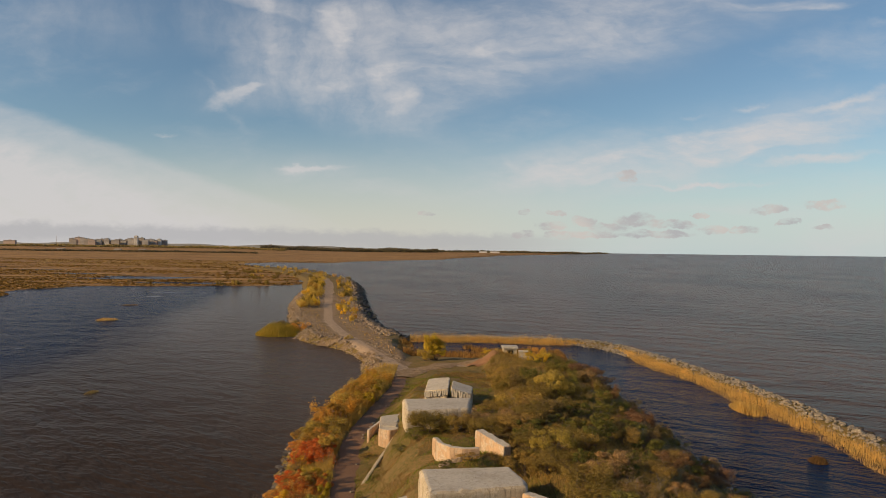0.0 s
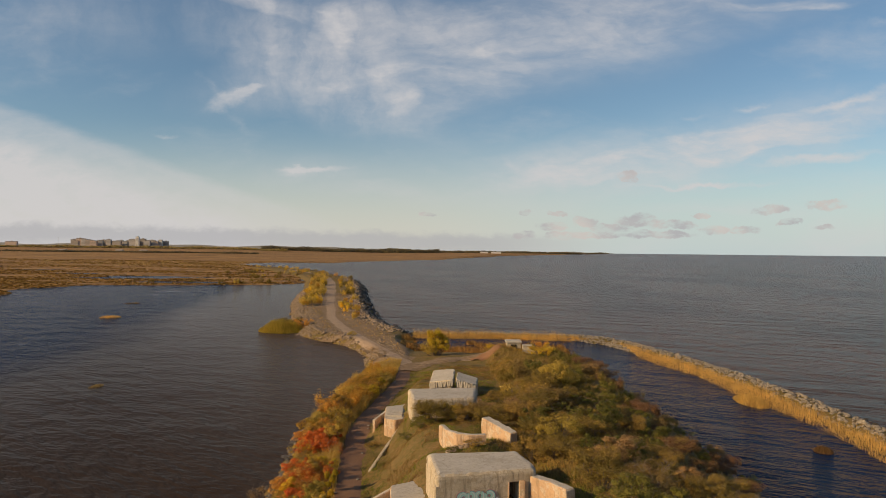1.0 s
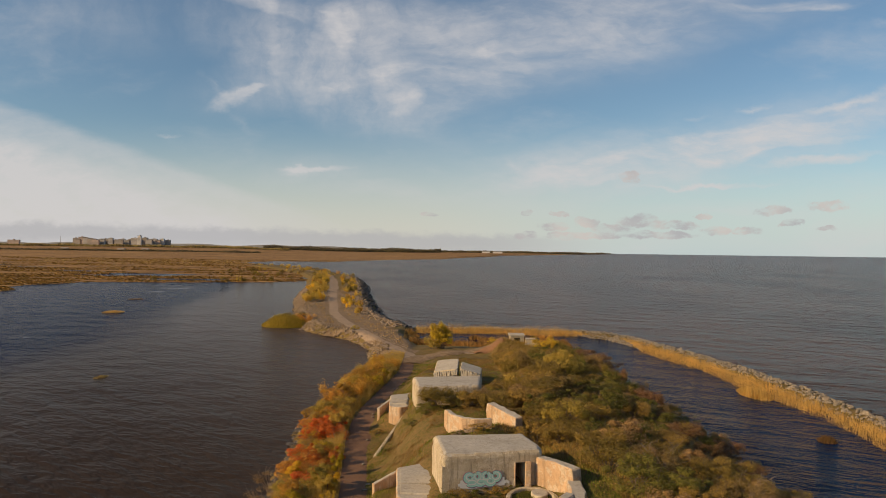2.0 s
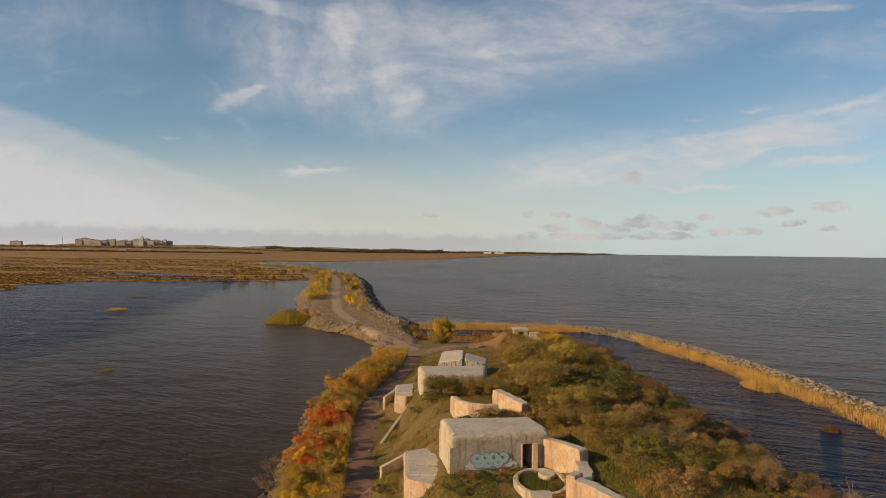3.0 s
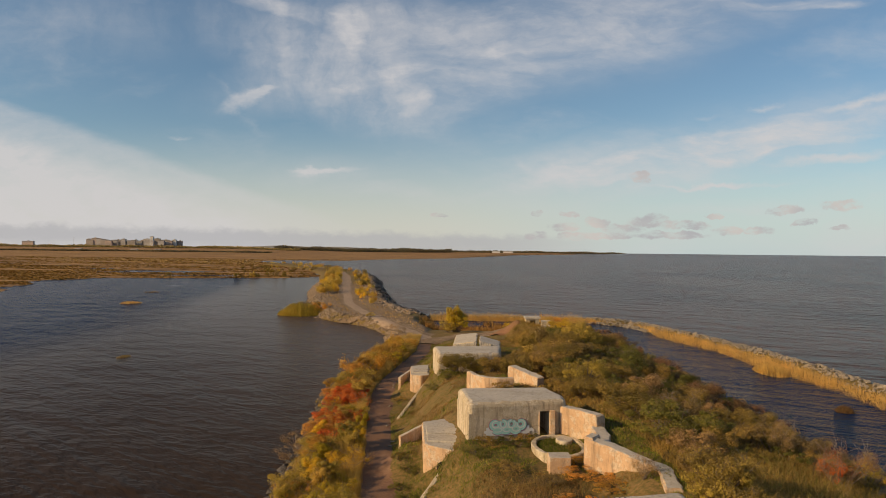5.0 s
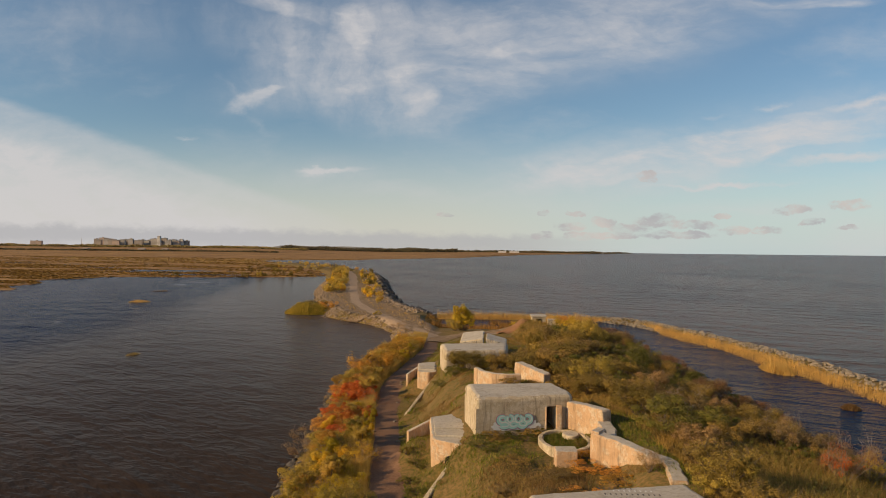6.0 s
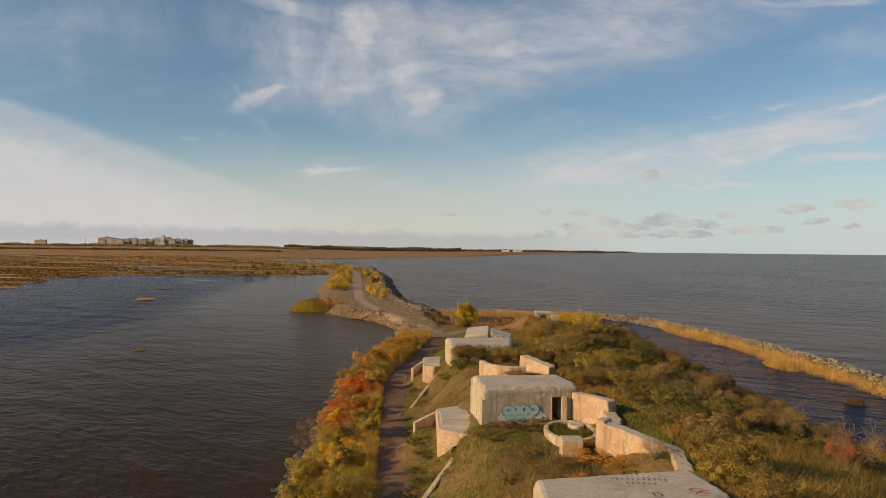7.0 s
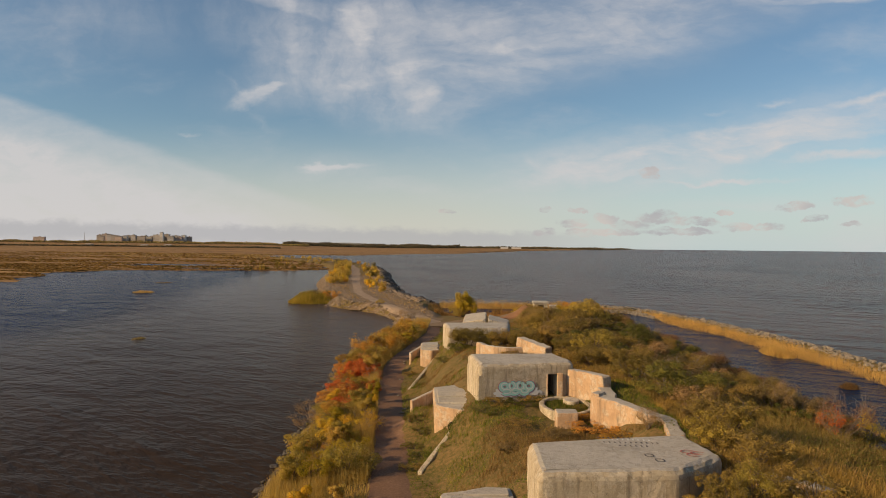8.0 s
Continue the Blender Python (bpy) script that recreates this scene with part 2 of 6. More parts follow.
def leafy(name, stops, clear=0.3, rough=0.7, patch=0.22):
    """Leaves or blades whose tint differs from piece to piece and from plant to plant."""
    m, nt, b = material(name)
    g = nt.nodes.new("ShaderNodeNewGeometry")
    o = nt.nodes.new("ShaderNodeObjectInfo")
    c = ramp(nt, g.outputs["Random Per Island"], stops)
    hsv = nt.nodes.new("ShaderNodeHueSaturation")
    nt.links.new(c, hsv.inputs["Color"])
    nt.links.new(stepped(nt, o.outputs["Random"], 0, 1, 0.491, 0.509), hsv.inputs["Hue"])
    nt.links.new(stepped(nt, o.outputs["Random"], 0, 1, 1.30, 0.72), hsv.inputs["Value"])
    tone = ramp(nt, noise_out(nt, coords(nt), patch, 3, 0.6), [(0.3, (0.68, 0.70, 0.72)), (0.5, (1, 1, 1)), (0.7, (1.22, 1.18, 1.1))])
    leaf_tint = mixc(nt, 1.0, hsv.outputs[0], tone, "MULTIPLY")
    nt.links.new(leaf_tint, b.inputs["Base Color"])
    b.inputs["Roughness"].default_value = rough
    b.inputs["Specular IOR Level"].default_value = 0.2
    t = nt.nodes.new("ShaderNodeBsdfTranslucent")
    nt.links.new(leaf_tint, t.inputs[0])
    mx = nt.nodes.new("ShaderNodeMixShader")
    mx.inputs[0].default_value = clear
    nt.links.new(b.outputs[0], mx.inputs[1])
    nt.links.new(t.outputs[0], mx.inputs[2])
    nt.links.new(mx.outputs[0], nt.nodes["Material Output"].inputs[0])
    return m


def concrete_material(name, pale, mid, dark, tint, tint_amount, stains=0.5):
    """Old shuttered concrete: blotches, run-off streaks, cracks, pits and patches of bare render."""
    m, nt, b = material(name)
    v = coords(nt)
    n1, n2 = noise_out(nt, v, 0.32, 7, 0.6), noise_out(nt, v, 6.0, 9, 0.75)
    n3 = noise_out(nt, v, 1.7, 8, 0.7)
    runs = noise_out(nt, v, 2.4, 6, 0.65, (1, 1, 0.10))
    stops = [(0.32, dark), (0.5, mid), (0.68, pale)]
    c = mixc(nt, 0.45, ramp(nt, n1, stops), ramp(nt, n3, stops))
    c = mixc(nt, 0.3, c, ramp(nt, n2, stops))
    patch = stepped(nt, noise_out(nt, v, 0.75, 10, 0.72), 0.50, 0.54, 0.0, tint_amount)
    rubble_tone = ramp(nt, noise_out(nt, v, 2.6, 8, 0.8), [(0.36, tuple(k * 0.42 for k in tint)), (0.48, tuple(k * 0.82 for k in tint)), (0.62, tint)])
    c = mixc(nt, patch, c, rubble_tone)
    c = mixc(nt, stepped(nt, runs, 0.5, 0.72, 0.0, stains), c, (0.13, 0.105, 0.075))
    c = mixc(nt, stepped(nt, noise_out(nt, v, 3.6, 6, 0.7), 0.64, 0.7, 0.0, stains), c, (0.075, 0.06, 0.045))
    vor = nt.nodes.new("ShaderNodeTexVoronoi")
    vor.feature, vor.inputs["Scale"].default_value = "DISTANCE_TO_EDGE", 0.30
    w = nt.nodes.new("ShaderNodeVectorMath")
    w.operation = "MULTIPLY_ADD"
    nz = nt.nodes.new("ShaderNodeTexNoise")
    nz.inputs["Scale"].default_value, nz.inputs["Detail"].default_value = 1.2, 6
    nt.links.new(v, nz.inputs["Vector"])
    nt.links.new(nz.outputs["Color"], w.inputs[0])
    w.inputs[1].default_value = (1.6, 1.6, 1.6)
    nt.links.new(v, w.inputs[2])
    nt.links.new(w.outputs[0], vor.inputs["Vector"])
    crack = stepped(nt, vor.outputs["Distance"], 0.0, 0.010, 0.3, 0.0)
    c = mixc(nt, crack, c, (0.05, 0.045, 0.04))
    nt.links.new(c, b.inputs["Base Color"])
    b.inputs["Roughness"].default_value = 0.9
    b.inputs["Specular IOR Level"].default_value = 0.25
    h = nt.nodes.new("ShaderNodeMath")
    h.operation = "SUBTRACT"
    nt.links.new(n2, h.inputs[0])
    nt.links.new(crack, h.inputs[1])
    bump(nt, b, h.outputs[0], 0.7, 0.08)
    return m


def water_material(name, base_a, base_b, ripple, rough, ior, wind=None, swell=3.0, sky_tint=None, calm=None, slant=25.0, foam=None):
    """Rippled water over a silty or dark bed; lagoon and moat colours include reflected sky. wind: where a breeze
    ruffles it, as the slope and place of a front.
    """
    m, nt, b = material(name)
    v = coords(nt)
    drift = noise_out(nt, v, 0.012, 4, 0.55, (1, 0.5, 1))
    if wind:
        sp = nt.nodes.new("ShaderNodeSeparateXYZ")
        nt.links.new(v, sp.inputs[0])
        f = nt.nodes.new("ShaderNodeMath")
        f.operation = "MULTIPLY_ADD"
        nt.links.new(sp.outputs[1], f.inputs[0])
        f.inputs[1].default_value = wind[0]
        nt.links.new(sp.outputs[0], f.inputs[2])
        g = nt.nodes.new("ShaderNodeMath")
        g.operation = "MULTIPLY_ADD"
        nt.links.new(drift, g.inputs[0])
        g.inputs[1].default_value = 60
        nt.links.new(f.outputs[0], g.inputs[2])
        fac = stepped(nt, g.outputs[0], wind[1] - 16, wind[1] + 16, 1.0, 0.0)
    else:
        fac = stepped(nt, drift, 0.4, 0.62)
    calm_tint = base_a
    # sky reflected at low angles is put in as a paler far tone
    if sky_tint:
        far_axis = nt.nodes.new("ShaderNodeMath")
        far_axis.operation = "MULTIPLY_ADD"
        nt.links.new(sp.outputs[0], far_axis.inputs[0])
        far_axis.inputs[1].default_value = 1.5
        nt.links.new(sp.outputs[1], far_axis.inputs[2])
        calm_tint = mixc(nt, stepped(nt, far_axis.outputs[0], 20, 135), base_a, sky_tint)
    body = mixc(nt, fac, calm_tint, base_b)
    if foam:
        flecks = noise_out(nt, v, foam[0], 5, 0.7, (0.3, 1, 1), (0, 0, radians(slant)))
        flecks = stepped(nt, flecks, foam[1], foam[1] + 0.07, 0.0, foam[2])
        if wind:
            only = nt.nodes.new("ShaderNodeMath")
            only.operation = "MULTIPLY"
            nt.links.new(flecks, only.inputs[0])
            nt.links.new(fac, only.inputs[1])
            flecks = only.outputs[0]
        body = mixc(nt, flecks, body, (0.34, 0.35, 0.37))
    nt.links.new(body, b.inputs["Base Color"])
    b.inputs["Roughness"].default_value = rough
    b.inputs["IOR"].default_value = ior
    if calm:
        nt.links.new(stepped(nt, fac, 0, 1, calm[0], ior), b.inputs["IOR"])
    turn = nt.nodes.new("ShaderNodeMapping")
    turn.inputs["Rotation"].default_value = (0, 0, radians(slant))
    nt.links.new(v, turn.inputs[0])
    v = turn.outputs[0]
    w1 = noise_out(nt, v, 0.22, 3, 0.5, (0.4, 1.0, 1), (0, 0, radians(24)))
    w2 = noise_out(nt, v, 0.8, 4, 0.6, (0.42, 1.0, 1), (0, 0, radians(14)))
    s = nt.nodes.new("ShaderNodeMath")
    s.operation = "MULTIPLY_ADD"
    nt.links.new(w1, s.inputs[0])
    s.inputs[1].default_value = 1.6
    nt.links.new(w2, s.inputs[2])
    w3 = noise_out(nt, v, 0.10, 3, 0.5, (0.45, 1.0, 1), (0, 0, radians(18)))
    q = nt.nodes.new("ShaderNodeMath")
    q.operation = "MULTIPLY_ADD"
    nt.links.new(w3, q.inputs[0])
    q.inputs[1].default_value = swell
    nt.links.new(s.outputs[0], q.inputs[2])
    bump(nt, b, q.outputs[0], ripple, 1.3)
    if calm:
        nt.links.new(stepped(nt, fac, 0, 1, calm[1], ripple), b.inputs["Normal"].links[0].from_node.inputs["Strength"])
    return m


M_SEA = water_material("muddy_sea_water", (0.092, 0.066, 0.068), (0.060, 0.046, 0.052), 2.2, 0.2, 1.085, None, 4.6, foam=(0.16, 0.70, 0.3))
# base_b's blue is reflected sky put into the ruffled water's own colour
M_LAGOON = water_material("brown_lagoon_water", (0.036, 0.0245, 0.0168), (0.006, 0.013, 0.042), 0.7, 0.16, 1.030, (0.16, -47), 2.2, (0.070, 0.054, 0.047), (1.042, 0.26), 38.0, (0.07, 0.60, 0.4))
# the blue of the reflected sky is put into both moat colours
M_MOAT = water_material("dark_moat_water", (0.005, 0.014, 0.040), (0.006, 0.018, 0.058), 0.45, 0.1, 1.09, None, 2.6)
M_SOIL = surface("grassy_soil", [(0.32, (0.055, 0.054, 0.012)), (0.44, (0.105, 0.090, 0.022)), (0.54, (0.18, 0.115, 0.042)), (0.68, (0.27, 0.17, 0.078))], 0.3, 3.0, 0.95, 0.15)
M_PATH = surface("trodden_dirt", [(0.3, (0.115, 0.062, 0.038)), (0.5, (0.195, 0.112, 0.068)), (0.72, (0.31, 0.195, 0.128))], 0.5, 5.0, 0.95, 0.05)
M_SAND = surface("sandy_track", [(0.3, (0.17, 0.118, 0.076)), (0.5, (0.31, 0.228, 0.155)), (0.72, (0.47, 0.365, 0.26))], 0.3, 2.2, 0.95, 0.1, 0.7, (1, 0.45, 1))
M_REDSOIL = surface("reddish_spoil", [(0.3, (0.15, 0.075, 0.04)), (0.5, (0.24, 0.125, 0.06)), (0.72, (0.32, 0.18, 0.10))], 0.6, 4.0, 0.95, 0.12)
M_MARSH = surface("reed_marsh", [(0.38, (0.075, 0.045, 0.017)), (0.46, (0.20, 0.108, 0.034)), (0.55, (0.30, 0.170, 0.056)), (0.66, (0.46, 0.29, 0.110))], 0.014, 0.09, 0.95, 0.6, 0.6, (0.16, 1, 1))
M_CONC = concrete_material("weathered_concrete", (0.58, 0.495, 0.37), (0.46, 0.385, 0.27), (0.25, 0.20, 0.13), (0.64, 0.56, 0.43), 0.6, 0.65)
M_ROOF = concrete_material("lichened_concrete", (0.53, 0.49, 0.42), (0.45, 0.41, 0.345), (0.28, 0.25, 0.20), (0.56, 0.52, 0.45), 0.5, 0.3)
M_PEACH = concrete_material("peach_render", (0.60, 0.435, 0.29), (0.51, 0.345, 0.21), (0.31, 0.205, 0.125), (0.64, 0.55, 0.43), 0.6)
# near-black colour that stands for the shade inside doorways and openings
M_INNER_SHADE = surface("painted_inner_shade", [(0.3, (0.01, 0.009, 0.008)), (0.6, (0.02, 0.018, 0.015))], 1.0, 4.0)
M_ROCK = surface("shore_stone", [(0.3, (0.11, 0.080, 0.054)), (0.5, (0.26, 0.197, 0.138)), (0.7, (0.48, 0.385, 0.285))], 0.8, 4.0, 0.9, 0.08)
M_GRAVEL = surface("brown_gravel", [(0.32, (0.085, 0.055, 0.030)), (0.46, (0.175, 0.118, 0.066)), (0.58, (0.27, 0.195, 0.120)), (0.7, (0.42, 0.325, 0.225))], 0.22, 1.6, 0.95, 0.2)
M_PALEROCK = surface("pale_boulder", [(0.3, (0.10, 0.082, 0.06)), (0.5, (0.23, 0.195, 0.15)), (0.7, (0.42, 0.37, 0.30))], 0.8, 4.0, 0.9, 0.08)
M_WETROCK = surface("dark_wet_stone", [(0.3, (0.03, 0.027, 0.025)), (0.5, (0.07, 0.062, 0.055)), (0.7, (0.14, 0.125, 0.11))], 0.8, 4.0, 0.6, 0.08)
M_BARK = surface("bark", [(0.3, (0.06, 0.045, 0.03)), (0.5, (0.13, 0.10, 0.075)), (0.7, (0.22, 0.185, 0.15))], 2.0, 12.0)
M_TWIG = surface("pale_twig", [(0.3, (0.16, 0.12, 0.08)), (0.6, (0.28, 0.22, 0.16))], 2.0, 12.0)
M_OLIVE = leafy("olive_leaves", [(0.0, (0.205, 0.142, 0.030)), (0.5, (0.285, 0.195, 0.042)), (1.0, (0.375, 0.262, 0.066))], 0.28)
M_GREEN = leafy("green_leaves", [(0.0, (0.110, 0.108, 0.018)), (0.5, (0.150, 0.143, 0.025)), (1.0, (0.210, 0.180, 0.036))], 0.25)
M_YELLOW = leafy("yellow_leaves", [(0.0, (0.48, 0.33, 0.024)), (0.5, (0.60, 0.43, 0.036)), (1.0, (0.72, 0.53, 0.060))], 0.5)
M_RUST = leafy("rusty_leaves", [(0.0, (0.48, 0.245, 0.040)), (0.5, (0.63, 0.345, 0.060)), (1.0, (0.74, 0.45, 0.10))], 0.52)
M_RED = leafy("red_leaves", [(0.0, (0.44, 0.100, 0.020)), (0.5, (0.60, 0.160, 0.030)), (1.0, (0.64, 0.26, 0.05))], 0.4)
M_GOLD = leafy("pale_gold_leaves", [(0.0, (0.38, 0.265, 0.042)), (0.5, (0.54, 0.385, 0.068)), (1.0, (0.66, 0.48, 0.12))], 0.4)
M_MAROON = leafy("maroon_leaves", [(0.0, (0.11, 0.055, 0.022)), (0.5, (0.19, 0.10, 0.042)), (1.0, (0.29, 0.17, 0.075))], 0.2)
M_BROWN = leafy("withered_leaves", [(0.0, (0.225, 0.138, 0.046)), (0.5, (0.31, 0.20, 0.072)), (1.0, (0.40, 0.275, 0.115))], 0.28)
M_DRY = leafy("dry_grass", [(0.0, (0.19, 0.118, 0.030)), (0.45, (0.36, 0.235, 0.065)), (0.8, (0.50, 0.34, 0.115)), (1.0, (0.22, 0.19, 0.035))])
M_TURF = leafy("green_grass", [(0.0, (0.080, 0.112, 0.010)), (0.5, (0.145, 0.182, 0.018)), (0.85, (0.27, 0.235, 0.042)), (1.0, (0.38, 0.27, 0.08))])
M_BENT = leafy("reddish_bent_grass", [(0.0, (0.16, 0.088, 0.028)), (0.5, (0.29, 0.175, 0.058)), (0.85, (0.42, 0.27, 0.10)), (1.0, (0.19, 0.17, 0.03))])
M_PLUME = leafy("golden_plumes", [(0.0, (0.50, 0.32, 0.075)), (0.5, (0.60, 0.40, 0.11)), (1.0, (0.68, 0.48, 0.16))], 0.45)
M_REED = leafy("golden_reed", [(0.0, (0.43, 0.285, 0.080)), (0.5, (0.50, 0.335, 0.094)), (1.0, (0.56, 0.39, 0.125))], 0.35)
M_MARSHREED = leafy("rusty_reed", [(0.0, (0.145, 0.074, 0.019)), (0.5, (0.300, 0.160, 0.042)), (1.0, (0.43, 0.245, 0.075))], 0.3)
M_GREENREED = leafy("green_reed", [(0.0, (0.145, 0.135, 0.014)), (0.5, (0.290, 0.243, 0.030)), (1.0, (0.478, 0.338, 0.060))], 0.35)


# ---- plan of the land ----
STATION = [-40, 20, 45, 54, 62, 75, 95, 112, 130, 150, 168, 185, 200, 207]
SHORE_L = [-16, -17, -18, -18.6, -19.2, -20.0, -21.7, -23.8, -23.7, -21.7, -20, -18.5, -17, -14]
PATH_X = [-1, -4, -6.5, -7.3, -8.1, -9.6, -12.2, -13.1, -11.4, -9.4, -9.6, -10, -10, -10]
PATH_Z = [2.5, 2.5, 2.5, 2.5, 2.5, 2.5, 2.5, 2.5, 2.5, 2.5, 2.5, 2.2, 1.5, -2]
TOP_X = [0, 2.0, 5.0, 4.0, 0.6, -0.2, -1.8, -4.2, -4.0, -1.5, 0, 2, 2, 2]
TOP_Z = [7.2, 7.0, 6.9, 6.8, 6.9, 7.4, 7.4, 6.8, 6.0, 4.4, 3.1, 2.7, 1.2, -2]
CREST_Z = [9.2, 9.0, 8.6, 8.5, 8.6, 8.8, 8.9, 8.7, 8.0, 6.8, 5.4, 4.4, 2.0, -2]
SHORE_R = [41, 41, 40.5, 40, 40, 40, 40, 40, 40, 39.6, 39, 37.5, 33, 30]
SPIT_Y = [150, 172, 198, 220, 230, 240, 252, 264, 304, 374, 392, 478, 518, 592, 642, 760, 900, 1010]
SPIT_L = [-24, -18.5, -23.3, -32.2, -42.3, -51, -54, -58, -69, -85, -88, -102.5, -109, -124, -134, -172, -238, -300]
SPIT_R = [-8, -5, -8.5, -13, -13.3, -13, -14, -21, -31.6, -44, -47, -59, -64, -78, -88, -128, -188, -250]
SPIT_PATH = [(-6.5, 162), (-9.2, 170), (-11.6, 178), (-16.4, 191), (-29.0, 224), (-38.8, 252), (-47.5, 282), (-53.5, 315), (-60, 350), (-76, 443), (-96, 558), (-118, 660), (-150, 760), (-212, 900)]
COPINGS = [((-1.7, 63.1, 5.5), (-4.9, 55.6, 2.9)), ((-6.0, 101.8, 5.2), (-8.7, 87.6, 3.2)), ((1.4, 34.0, 5.9), (-2.8, 26.0, 3.2))]
JETTY = [(-12, 248), (14, 247), (45, 244), (57, 231), (64, 202), (70, 170), (72.3, 141), (73, 119), (74, 60), (75, 0), (77, -60)]


def smooth01(a):
    a = np.clip(a, 0, 1)
    return a * a * (3 - 2 * a)


def wobble(x, y, scale, seed=0):
    """Cheap smooth noise, about -1 to 1."""
    s = 0
    for i, (a, b, c, w) in enumerate(((1.0, 0.37, 0.0, 1.0), (-0.53, 0.91, 1.7, 0.8), (1.61, -0.82, 4.1, 0.55), (0.45, 2.05, 2.6, 0.45), (2.9, 1.7, 0.9, 0.3), (-2.3, 3.3, 5.3, 0.25))):
        s = s + w * np.sin((a * x + b * y) / scale + c + seed * (1.3 + i))
    return s / 2.1


def line_gap(x, y, pts):
    """Distance to a polyline, the share of its length, and the side (right of it is positive)."""
    best = np.full(np.shape(x), 1e9)
    side = np.zeros(np.shape(x))
    for (ax, ay), (bx, by) in zip(pts[:-1], pts[1:]):
        dx, dy = bx - ax, by - ay
        k = np.clip(((x - ax) * dx + (y - ay) * dy) / (dx * dx + dy * dy), 0, 1)
        d = np.hypot(x - ax - k * dx, y - ay - k * dy)
        s = (x - ax) * dy - (y - ay) * dx
        side = np.where(d < best, np.sign(s), side)
        best = np.minimum(best, d)
    return best, side


def land(x, y):
    """Height of the ground of the fort, the causeway and the breakwater over the water."""
    x, y = np.asarray(x, float), np.asarray(y, float)
    g = lambda v: np.interp(y, STATION, v)
    xl, px, pz, tx, tz, cz, xr = (g(v) for v in (SHORE_L, PATH_X, PATH_Z, TOP_X, TOP_Z, CREST_Z, SHORE_R))
    ramp01 = lambda a, b: np.clip((x - a) / np.maximum(b - a, 0.1), 0, 1)
    z = -2 + 2 * ramp01(xl - 5, xl) + 1.6 * ramp01(xl, xl + 2.5)
    z = z + (pz - 1.6) * smooth01(ramp01(xl + 2.5, px - 2.0))
    z = z + (tz - pz) * smooth01(ramp01(px + 2.0, tx))
    z = z + (cz - tz) * smooth01(ramp01(9.5, 13.5))
    z = z - (cz - 1.2) * ramp01(17, xr - 2.2) ** 2.2 - 1.2 * ramp01(xr - 2.2, xr) - 2 * ramp01(xr, xr + 5)
    z = -2 + (z + 2) * smooth01((208 - y) / 5)
    # mound of spoil by the hut, raised bank behind the middle parapet
    z = z + 1.7 * np.exp(-((x - 12.5) / 6.0) ** 2 - ((y - 177) / 7) ** 2) + 2.2 * np.exp(-((x + 6.3) / 1.5) ** 2 - ((y - 70) / 3.5) ** 2) + 0.9 * np.exp(-((x - 6.8) / 2.5) ** 2 - ((y - 81.5) / 2.5) ** 2) + 1.4 * np.exp(-((x + 9.3) / 1.2) ** 2 - ((y - 105) / 3) ** 2)
    z = z + 1.0 * np.exp(-((x - 4.0) / 4.0) ** 2 - ((y - 89) / 5) ** 2) + 1.1 * np.exp(-((x - 3.6) / 4.0) ** 2 - ((y - 79) / 4) ** 2)
    # earth held back by the sloping copings: high on the court side, low towards the path
    for (ax, ay, az), (bx, by, bz) in COPINGS:
        k = (y - by) / (ay - by)
        cx, c_z = bx + (ax - bx) * k, bz + (az - bz) * k
        here = (k > -0.05) & (k < 1.0)
        z = np.where(here & (x >= cx + 0.1) & (x < cx + 5), np.maximum(z, c_z + 0.06 + 0.12 * np.minimum(x - cx, 8)), z)
        z = np.where(here & (x < cx - 0.5) & (x > px + 1.6), np.minimum(z, pz + 0.3), z)
    sl, sr = np.interp(y, SPIT_Y, SPIT_L), np.interp(y, SPIT_Y, SPIT_R)
    inner = np.minimum(x - sl, sr - x) + 1.2 * wobble(x, y, 6.0, 3)
    spit = np.where(y > 150, -2 + 4.4 * smooth01((inner + 5) / 10), -2)
    d, side = line_gap(x, y, JETTY)
    d = d + 0.8 * wobble(x, y, 5.0, 7)
    bank = -2 + 3.1 * smooth01(1 - (d - 1.0) / 5.5)
    inside = -2 + 2.25 * smooth01(1 - (d - 4.0) / 6.0)
    jet = np.maximum(bank, np.where(side > 0, inside, -2))
    z = np.maximum(np.maximum(z, spit), jet)
    road = np.minimum(np.abs(x - px), line_gap(x, y, SPIT_PATH)[0])
    rough = smooth01((road - 1.6) / 2.0)
    lumps = smooth01((x - px - 2.5) / 2.0) * smooth01((17 - x) / 2.0) * (y < 166)
    z = z + lumps * (0.20 * wobble(x, y, 1.9, 31) + 0.10 * wobble(x, y, 0.8, 37))
    return z + rough * (0.16 * wobble(x, y, 1.7, 1) + 0.12 * wobble(x, y, 0.6, 2) + 0.05)


def mesh_object(name, verts, faces, mat, parent=None, smooth=False):
    me = bpy.data.meshes.new(name)
    me.from_pydata(verts, [], faces)
    if smooth:
        me.polygons.foreach_set("use_smooth", np.ones(len(me.polygons), bool))
    me.materials.append(mat)
    ob = new(name, me)
    ob.parent = parent
    return ob


def grid_faces(ny, nx, keep=None):
    i = np.arange((ny - 1) * (nx - 1))
    r, c = i // (nx - 1), i % (nx - 1)
    a = r * nx + c
    f = np.stack([a, a + 1, a + nx + 1, a + nx], 1)
    return f if keep is None else f[keep.ravel()]


